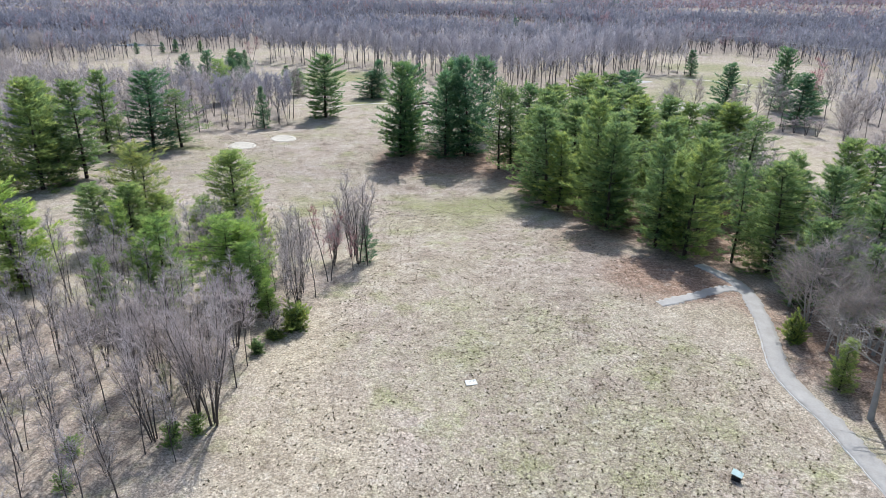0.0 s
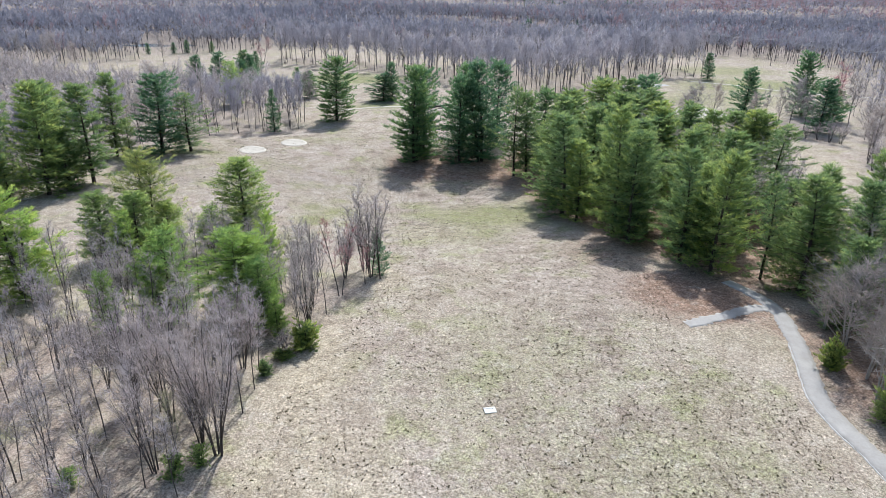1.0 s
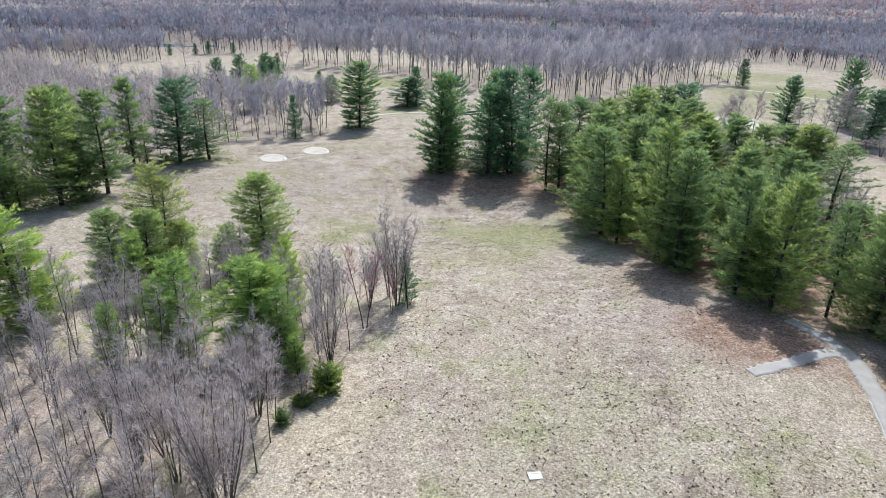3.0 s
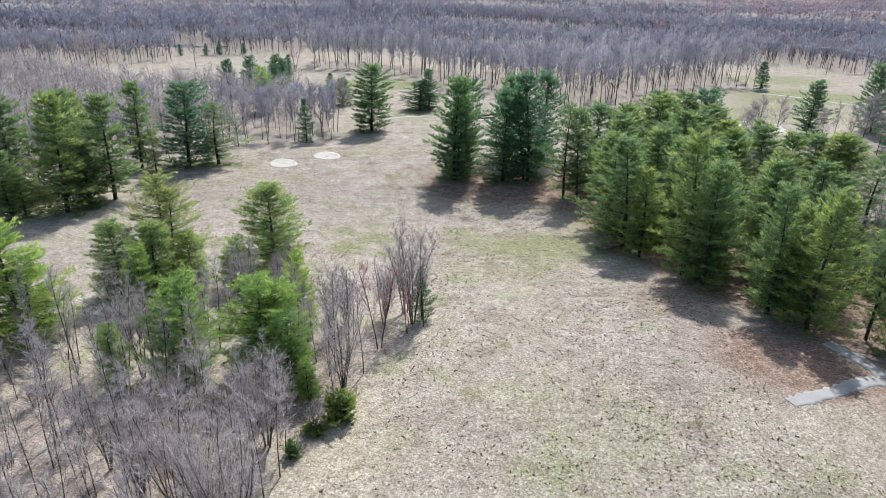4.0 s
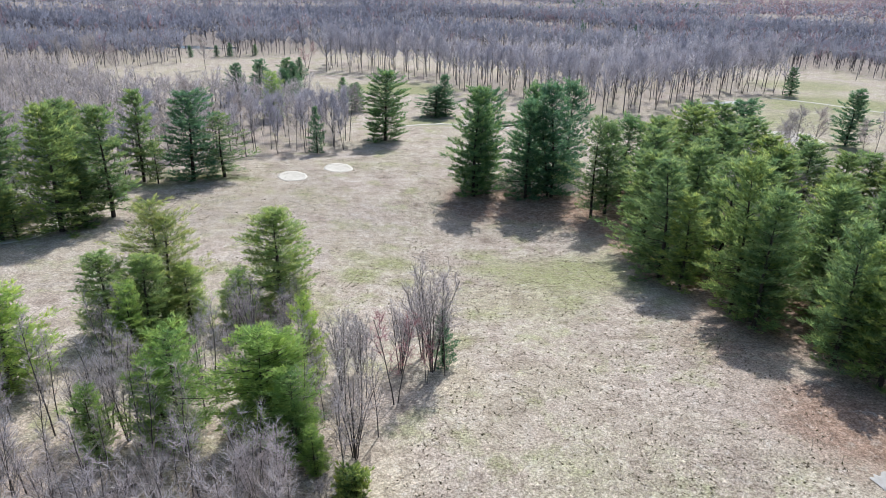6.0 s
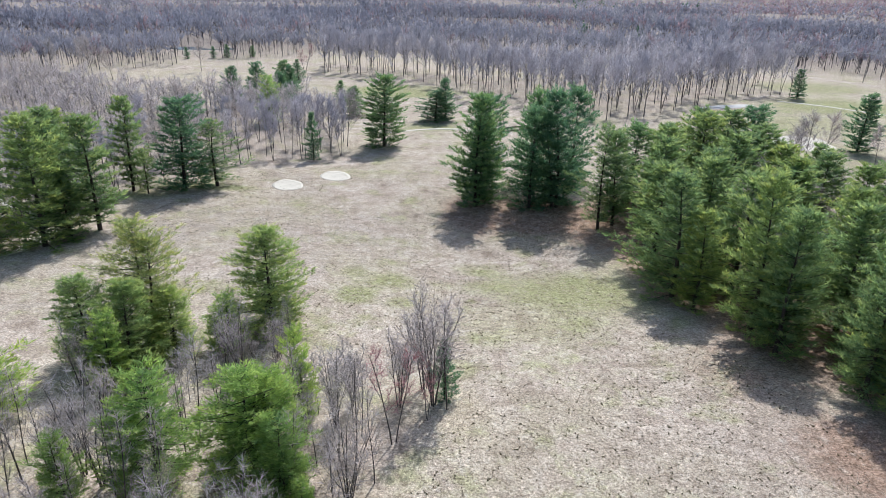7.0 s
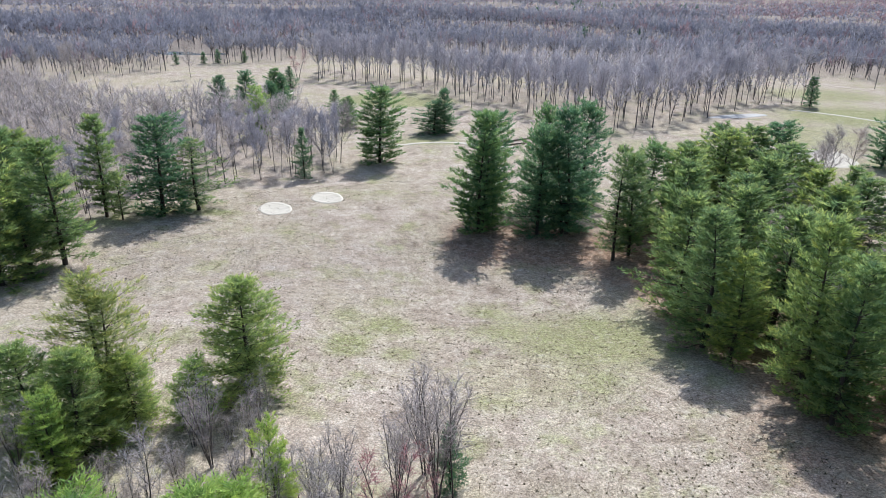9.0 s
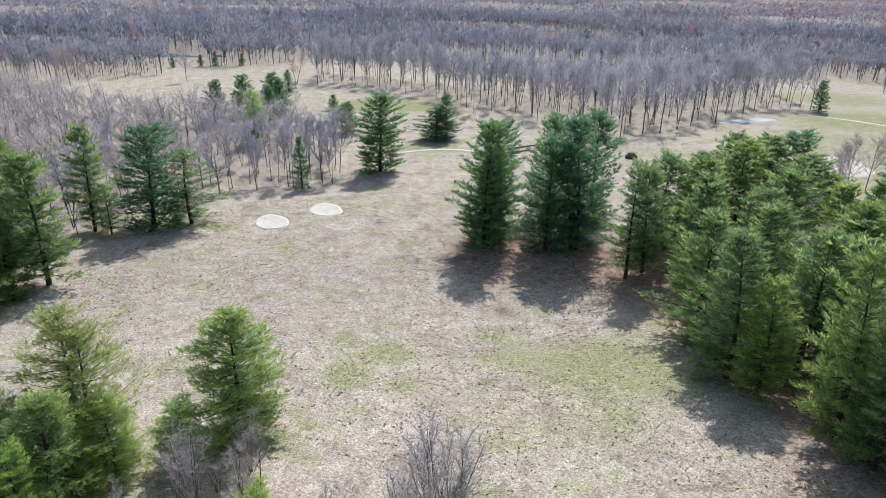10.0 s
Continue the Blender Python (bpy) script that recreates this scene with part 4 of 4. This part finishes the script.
def far_wood(name, places, templates, material, label, category="trees", bark=None):
    """Many far trees in one mesh."""
    rng = np.random.default_rng(len(places))
    V, F, M, N, base = [], [], [], [], 0
    for x, y, s in places:
        tv, tf, cv, cf, tn, cn = templates[rng.integers(len(templates))]
        a, sx = rng.uniform(0, 6.283), s * rng.uniform(0.85, 1.2)
        c, sn = math.cos(a), math.sin(a)
        rot = np.array(((c, sn, 0), (-sn, c, 0), (0, 0, 1)))
        off = np.array((x, y, gz(x, y)))
        for vv, ff, nn, mi in ((tv, tf, tn, 1), (cv, cf, cn, 0)):
            V.append((vv * (sx, sx, s)) @ rot + off)
            F.append(ff + base)
            N.append(nn @ rot)
            M.append(np.full(len(ff), mi, np.int32))
            base += len(vv)
    V, F, M = np.concatenate(V), np.concatenate(F), np.concatenate(M)
    me = bpy.data.meshes.new(name)
    me.vertices.add(len(V))
    me.vertices.foreach_set("co", V.ravel())
    me.loops.add(F.size)
    me.loops.foreach_set("vertex_index", F.ravel().astype(np.int32))
    me.polygons.add(len(F))
    me.polygons.foreach_set("loop_start", np.arange(0, F.size, 3, dtype=np.int32))
    me.materials.append(material)
    me.materials.append(bark or M_BARK_FAR)
    me.polygons.foreach_set("material_index", M)
    me.update(calc_edges=True)
    me.normals_split_custom_set_from_vertices(np.concatenate(N).tolist())
    return tagged(new(name, me), label, category, kind="stuff")


def fan(r0, r1, spacing, rng, jitter=0.45):
    """Places in the fan that opens ahead, on a jittered grid."""
    half = 0.73
    X, Y = np.meshgrid(np.arange(-r1, r1, spacing), np.arange(0, r1, spacing))
    X, Y = X.ravel() + rng.uniform(-jitter, jitter, X.size) * spacing, Y.ravel() + rng.uniform(-jitter, jitter, X.size) * spacing
    d = np.hypot(X, Y)
    ok = (d >= r0) & (d < r1) & (np.abs(np.arctan2(X, Y)) < half) & (Y > np.interp(X, EDGE_X, EDGE_Y))
    return X[ok], Y[ok]


rf = np.random.default_rng(77)
grove_t = [far_template(s, 16, 3.9, 9, 21, 0.13, 0.36, 0.17) for s in (1, 2, 3, 4, 5)]
near_t = [far_template(s, 15, 4.2, 8, 19, 0.17, 0.34, 0.17) for s in (11, 12, 13, 14, 15)]
west_t = [far_template(s, 15, 4.6, 12, 28, 0.085, 0.30, 0.2, 0.7) for s in (16, 17, 18, 19)]
far_wood("wood_interior", west, west_t, M_TWIG_MAUVE, "leafless grey hardwoods filling the west wood")
far_wood("wood_interior", behind, grove_t, M_TWIG_LILAC, "leafless mauve-grey hardwoods deeper in the woods")
mid_t = [far_template(s, 15, 5.0, 7, 13, 0.40, 0.30, 0.2) for s in (5, 6, 7)]
far_t = [far_template(s, 15, 10.0, 6, 9, 1.35, 0.12, 0.3, 0.6) for s in (8, 9, 10)]
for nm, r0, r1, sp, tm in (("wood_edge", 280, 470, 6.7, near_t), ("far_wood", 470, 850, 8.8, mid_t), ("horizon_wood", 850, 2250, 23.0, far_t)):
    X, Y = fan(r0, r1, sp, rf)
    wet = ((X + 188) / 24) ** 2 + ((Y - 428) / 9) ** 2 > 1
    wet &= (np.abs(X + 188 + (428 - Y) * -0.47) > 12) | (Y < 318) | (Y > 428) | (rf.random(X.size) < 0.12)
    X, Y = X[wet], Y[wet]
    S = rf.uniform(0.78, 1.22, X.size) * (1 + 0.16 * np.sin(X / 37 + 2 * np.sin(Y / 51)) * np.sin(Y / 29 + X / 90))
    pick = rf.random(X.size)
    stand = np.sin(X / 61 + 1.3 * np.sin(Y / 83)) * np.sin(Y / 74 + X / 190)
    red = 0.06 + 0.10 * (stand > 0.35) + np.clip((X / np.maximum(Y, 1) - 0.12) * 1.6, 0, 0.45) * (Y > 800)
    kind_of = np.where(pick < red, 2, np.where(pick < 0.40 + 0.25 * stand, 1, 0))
    for k, mt, lb in ((0, M_TWIG_HAZE, "leafless hardwood forest tinted mauve with haze, reaching the horizon"), (1, M_TWIG_HAZE_GREY, "leafless grey hardwood forest tinted with haze, reaching the horizon"), (2, M_TWIG_FAR_RED, "red-budding maples scattered through the forest")):
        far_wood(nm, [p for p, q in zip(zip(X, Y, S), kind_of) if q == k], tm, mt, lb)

# ---- field litter ----
FIELD = [(-20, 36), (-16, 60), (-9, 90), (-20, 96), (-40, 108), (-62, 112), (-74, 135), (-60, 172), (-30, 185), (8, 178), (8, 140), (14, 112), (22, 98), (27, 82), (24, 68), (32, 58), (33, 34), (5, 28)]


def strewn(name, count, size, material, label, seed, nblade, spread, flat):
    rng = np.random.default_rng(seed)
    x, y = rng.uniform(-75, 36, count * 2), 28 + 160 * rng.random(count * 2) ** 1.35
    drift = 0.5 + 0.5 * np.sin(x / 5.3 + 2 * np.sin(y / 9.1)) * np.sin(y / 6.7 + x / 13)
    ok = inside(FIELD, x, y) & (rng.random(count * 2) < 0.25 + 0.75 * drift)
    x, y = x[ok][:count], y[ok][:count]
    z = terrain(x, y)
    s = rng.uniform(0.6, 1.4, len(x))
    p = np.repeat(np.stack([x, y, z + 0.02], -1), nblade, 0) + rng.normal(0, spread, (len(x) * nblade, 3)) * (1, 1, 0)
    d = rng.normal(0, 1, (len(p), 3))
    d[:, 2] = np.abs(d[:, 2]) * flat + 0.15
    v, f = blades(p, d, size, size * 0.55, rng)
    v = v.reshape(-1, 3, 3)
    v = (v - p[:, None]) * np.repeat(s, nblade)[:, None, None] + p[:, None]
    return tagged(new(name, mesh_from(name, v.reshape(-1, 3), f, material)), label, "ground cover", kind="stuff")


M_TUFT = twig_material("dark_weed_tufts", (0.075, 0.062, 0.04), (0.13, 0.115, 0.065), (0.21, 0.20, 0.11))
M_LEAF = twig_material("dry_leaves", (0.30, 0.24, 0.18), (0.48, 0.42, 0.34), (0.66, 0.61, 0.53))
strewn("weed_tufts", 12500, 0.115, M_TUFT, "small dark weed tufts dotted over the field", 3, 9, 0.05, 1.8)
strewn("dry_leaves", 90000, 0.16, M_LEAF, "pale dry leaves strewn over the field", 4, 1, 0.0, 0.3)
M_LEAF_BROWN = twig_material("brown_leaves", (0.13, 0.09, 0.065), (0.22, 0.16, 0.12), (0.33, 0.26, 0.20))
strewn("brown_leaves", 20000, 0.14, M_LEAF_BROWN, "brown dead leaves strewn over the field", 9, 1, 0.0, 0.5)


# ---- paths and water far off ----
M_DIRT = speckled("pale_dirt_track", (0.46, 0.42, 0.35), (0.62, 0.57, 0.49), 0.5)
tagged(strip("dirt_track", [(100, 291), (103, 289.7), (113, 283), (121, 273.6), (135, 262), (160, 248)], 1.8, 0.05, M_DIRT, uneven=0.2, seed=6), "pale dirt track crossing the far grass", "track", kind="structure")
tagged(strip("dirt_track", [(-40, 214), (-34.5, 217.2), (-27, 221), (-18, 222), (-10, 219), (-2, 220)], 1.5, 0.05, M_DIRT, uneven=0.2, seed=7), "pale dirt track behind the fairway pines", "track", kind="structure")
tagged(strip("cart_path", [(-100, 108), (-92, 113), (-87, 116), (-83, 119.3), (-81.5, 124), (-85, 131), (-93, 138), (-103, 144)], 1.6, 0.05, M_DIRT, uneven=0.1, seed=8), "pale worn path winding into the west wood", "path", kind="structure")
mw = Mat("pond_water")
mw.bump(mw.noise(mw.position(), 0.6, 3), 0.15, 0.05)
M_WATER = mw.done((0.10, 0.11, 0.11), 0.12, 0.6)
tagged(sheet_from_outline("pond", -188, 428, 22, 7, 0.1, 0.05, M_WATER, 0.08, 31), "still pond reflecting pale sky among bare trees", "pond", kind="structure")


# ---- small things ----
def part(name, bm, material, parent=None, label=""):
    me = bpy.data.meshes.new(name)
    bm.to_mesh(me)
    bm.free()
    me.materials.append(material)
    o = new(name, me)
    o.parent = parent
    return tagged(o, label) if label else o


def box(sx, sy, sz, m=None, bevel=0.01):
    bm = bmesh.new()
    bmesh.ops.create_cube(bm, size=1, matrix=(m or Matrix()) @ Matrix.Diagonal((sx, sy, sz, 1)))
    if bevel:
        bmesh.ops.bevel(bm, geom=bm.edges[:], offset=bevel, segments=2, affect="EDGES")
    return bm


def rod(p, q, r0, r1, sides=8):
    verts, faces = [], []
    tube(verts, faces, [p, q], r0, r1, sides)
    bm = bmesh.new()
    vs = [bm.verts.new(v) for v in verts]
    for f in faces:
        bm.faces.new([vs[k] for k in f])
    bm.faces.new([vs[k] for k in reversed(range(sides))])
    return bm


M_WHITE = speckled("weathered_white_board", (0.62, 0.60, 0.55), (0.82, 0.80, 0.76), 3.0)
M_MINT = speckled("pale_mint_paint", (0.52, 0.66, 0.60), (0.68, 0.80, 0.74), 4.0, 0.4, 0.4)
M_BLACK = speckled("dark_weathered_frame", (0.02, 0.02, 0.02), (0.06, 0.055, 0.05), 5.0, 0.7)
M_LOG = speckled("dark_dead_wood", (0.06, 0.048, 0.04), (0.17, 0.14, 0.12), 2.0)

board = new("marker_board")
board.matrix_world = pose(2.9, 55.0, gz(2.9, 55.0) + 0.05, 2, 1, 12)
part("slab", box(1.15, 0.85, 0.08, bevel=0.015), M_WHITE, board)
part("cleat", box(1.0, 0.07, 0.03, pose(0.02, 0.25, 0.05), 0.006), M_WHITE, board, "weathered wooden cleat across the board")
tagged(board, "white weathered board lying flat on the field", "board")

stand = new("field_stand")
stand.matrix_world = pose(23.7, 41.4, gz(23.7, 41.4), 0, 0, -35) @ Matrix.Scale(0.85, 4)
part("base", box(0.85, 0.65, 0.10, pose(0, 0, 0.10), 0.02), M_BLACK, stand)
for sx in (-0.34, 0.34):
    for sy in (-0.24, 0.24):
        part("leg", rod((sx, sy, 0), (sx * 0.9, sy * 0.9, 0.55), 0.035, 0.03), M_BLACK, stand)
part("tray", box(0.78, 0.56, 0.22, pose(0, 0, 0.42), 0.03), M_BLACK, stand)
part("panel", box(1.0, 0.66, 0.04, pose(0.05, -0.02, 0.78, 22, 10, 0), 0.012), M_MINT, stand, "pale mint tilted panel")
part("knob", rod((0.32, 0.22, 0.80), (0.36, 0.26, 0.95), 0.05, 0.04), M_MINT, stand)
tagged(stand, "small dark field stand with a pale mint tilted panel", "stand")

heap = new("brush_heap")
heap.matrix_world = pose(27.4, 219.5, gz(27.4, 219.5), 0, 0, 20)
hv, hf = [], []
rh = random.Random(12)
for k in range(90):
    a, e, r = rh.uniform(0, 6.28), rh.uniform(0.05, 1.2), rh.uniform(0.2, 1.0)
    p = np.array((1.7 * r * math.cos(a) * math.cos(e), 1.2 * r * math.sin(a) * math.cos(e), 1.7 * r * math.sin(e)))
    d = np.array((rh.gauss(0, 1), rh.gauss(0, 1), rh.gauss(0, 0.35)))
    d = d / np.linalg.norm(d) * rh.uniform(0.4, 0.9)
    tube(hv, hf, [p - d, p + d], rh.uniform(0.05, 0.12), 0.03, 4)
hb = bmesh.new()
bmesh.ops.create_icosphere(hb, subdivisions=3, radius=1.0, matrix=Matrix.Diagonal((1.7, 1.2, 1.5, 1)))
for v in hb.verts:
    v.co *= 1 + 0.22 * noise.noise(v.co * 1.7)
    v.co.z = max(v.co.z, -0.1)
part("mound", hb, M_LOG, heap)
sticks = new("branches", mesh_from("branches", hv, hf, M_LOG))
sticks.parent = heap
part("pale_stub", rod((0.3, 0.2, 1.2), (0.9, 0.5, 1.9), 0.16, 0.10), M_BARK_PALE, heap, "pale broken stub of wood")
tagged(heap, "dark brown heap of dead brush on open grass", "brush heap")


def fallen_log(points, r0, r1, label):
    verts, faces = [], []
    tube(verts, faces, [(x, y, gz(x, y) + h) for x, y, h in points], r0, r1, 8)
    root = new("fallen_log")
    o = new("stem", mesh_from("stem", verts, faces, M_LOG, True))
    o.parent = root
    rl = random.Random(int(points[0][0] * 10))
    for k in range(7):
        u = rl.uniform(0.3, 0.95) * (len(points) - 1)
        i0 = min(int(u), len(points) - 2)
        p = np.array(points[i0]) * (1 - u + i0) + np.array(points[i0 + 1]) * (u - i0)
        p = np.array((p[0], p[1], gz(p[0], p[1]) + p[2]))
        d = np.array((rl.gauss(0, 0.8), rl.gauss(0, 0.8), rl.uniform(0.2, 1.0)))
        part("broken_limb", rod(p, p + d * rl.uniform(0.6, 1.4), 0.05, 0.015, 4), M_LOG, root)
    return tagged(root, label, "log")


fallen_log([(-9, 221, 0.25), (-4, 225, 0.3), (2, 229, 0.35), (7, 233, 0.3)], 0.34, 0.12, "dark fallen trunk lying behind the fairway pines")
fallen_log([(-6, 220, 0.2), (0, 223.5, 0.25), (5, 225, 0.2)], 0.25, 0.08, "thin dark fallen trunk lying on dry grass")
fallen_log([(-38.5, 62.5, 0.2), (-35.5, 65.0, 0.3), (-33, 66.5, 0.2)], 0.2, 0.07, "fallen sapling on leaf litter in the thicket")


# ---- evergreen shrubs ----
SHRUB = pine_meshes("evergreen_shrub", 51, H=3.0, R=1.5, clear=0.02, spacing=0.34, per=4, clumps=4, tufts=4, nblades=6, blade=0.3, bw=0.06, blunt=1.4, lift=1.0, ragged=0.5, stems=4)
SHRUB_PALE = pine_meshes("pale_shrub", 52, H=3.0, R=1.5, clear=0.02, spacing=0.5, per=4, clumps=3, tufts=4, nblades=5, blade=0.3, bw=0.06, blunt=1.6, material=M_NEEDLE_YOUNG, lift=1.0, ragged=0.5, stems=3)
for x, y, h, r, m, lab in [(-16.9, 65.6, 3.2, 1.85, SHRUB, "rounded dark evergreen shrub at the field's edge"), (-23.2, 45.2, 2.2, 1.2, SHRUB_PALE, "loose light green shrub beneath bare trees"),
                           (-21.6, 46.9, 1.8, 1.0, SHRUB_PALE, "loose light green shrub beneath bare trees"), (-18.9, 63.6, 1.0, 1.2, SHRUB, "low dark evergreen shrub at the field's edge"),
                           (38.6, 62.5, 3.2, 1.3, SHRUB, "dark evergreen shrub beside the cart path"), (-20, 60.5, 1.5, 0.9, SHRUB, "low dark evergreen shrub at the field's edge"),
                           (-31, 44, 1.6, 1.0, SHRUB_PALE, "loose light green shrub beneath bare trees"), (-29.5, 40, 1.6, 1.0, SHRUB_PALE, "loose light green shrub beneath bare trees")]:
    plant("evergreen_shrub", m, x, y, r / 1.5, h / 3, (x * 37) % 360, lab, "shrub", "evergreen shrubs")
for x, y, h in [(-160, 384, 6), (-154, 388, 7), (-142, 394, 6), (-172, 378, 6)]:
    plant("pine_tree", PINE["m"], x, y, h / 12, h / 16, (x * 53) % 360, "small green conifer at the far wood's edge", "tree", "distant pines")

# ---- broken pale trunk by the path ----
SNAG = bare_meshes("pale_snag", 61, H=11, R=5.0, limbs=9, subs=6, twigs=8, fork=0.45, up=0.35, tw=0.02, bark=M_BARK_PALE, limb_bark=M_BARK_PALE, material=M_TWIG_PALE, thick=0.03)
plant("old_tree", SNAG, 39.4, 49.4, 1, 1, 200, "stout old tree with pale flaking trunk by the path", "tree", "trees along the path", 5)

# ---- power line ----
M_WIRE = speckled("aluminium_wire", (0.35, 0.35, 0.36), (0.55, 0.55, 0.56), 1.0, 0.4, 0.5)
M_POLE = speckled("weathered_pole", (0.16, 0.14, 0.12), (0.30, 0.27, 0.24), 1.5)
POLES = [(142, 420), (161.5, 352), (181, 284), (200, 216)]
for x, y in POLES:
    pole = new("utility_pole")
    pole.matrix_world = pose(x, y, gz(x, y), 0, 0, 16)
    part("post", rod((0, 0, -0.5), (0, 0, 13.2), 0.17, 0.11, 10), M_POLE, pole)
    part("crossarm", box(2.6, 0.12, 0.14, pose(0, 0, 12.5), 0.01), M_POLE, pole)
    for sx in (-1.2, 0.0, 1.2):
        part("insulator", rod((sx, 0, 12.57 if sx else 13.2), (sx, 0, 12.85 if sx else 13.5), 0.06, 0.04), M_WIRE, pole, "pale ceramic insulator")
    tagged(pole, "weathered wooden utility pole standing in the wood", "utility pole", "power line poles")
for off, top in ((-1.2, 12.9), (0.0, 13.55), (1.2, 12.9)):
    wv, wf = [], []
    for (x0, y0), (x1, y1) in zip(POLES, POLES[1:]):
        line = []
        for k in range(13):
            u = k / 12
            line.append((x0 + (x1 - x0) * u + off * math.cos(radians(16)), y0 + (y1 - y0) * u + off * math.sin(radians(16)), top - 0.3 - 1.1 * 4 * u * (1 - u)))
        tube(wv, wf, line, 0.035, 0.035, 4)
    tagged(new("power_wire", mesh_from("power_wire", wv, wf, M_WIRE)), "thin grey overhead wire strung between poles", "wire", "power line wires")

# ---- far conifers in the forest ----
conifer_t = [far_template(s, 14, 3.2, 6, 14, 0.9, 0.08, 0.3, 0.5) for s in (21, 22)]
rc = np.random.default_rng(5)
spots = [(194, 1190, 60, 14), (297, 1150, 40, 10), (86, 1120, 25, 5), (230, 700, 30, 6), (-330, 900, 30, 5), (60, 560, 20, 4)]
far_wood("far_conifers", [(cx + rc.normal(0, sp), cy + rc.normal(0, sp * 0.6), rc.uniform(0.8, 1.25)) for cx, cy, sp, n in spots for _ in range(n)], conifer_t, M_NEEDLE_DARK, "dark conifers scattered through the far forest")
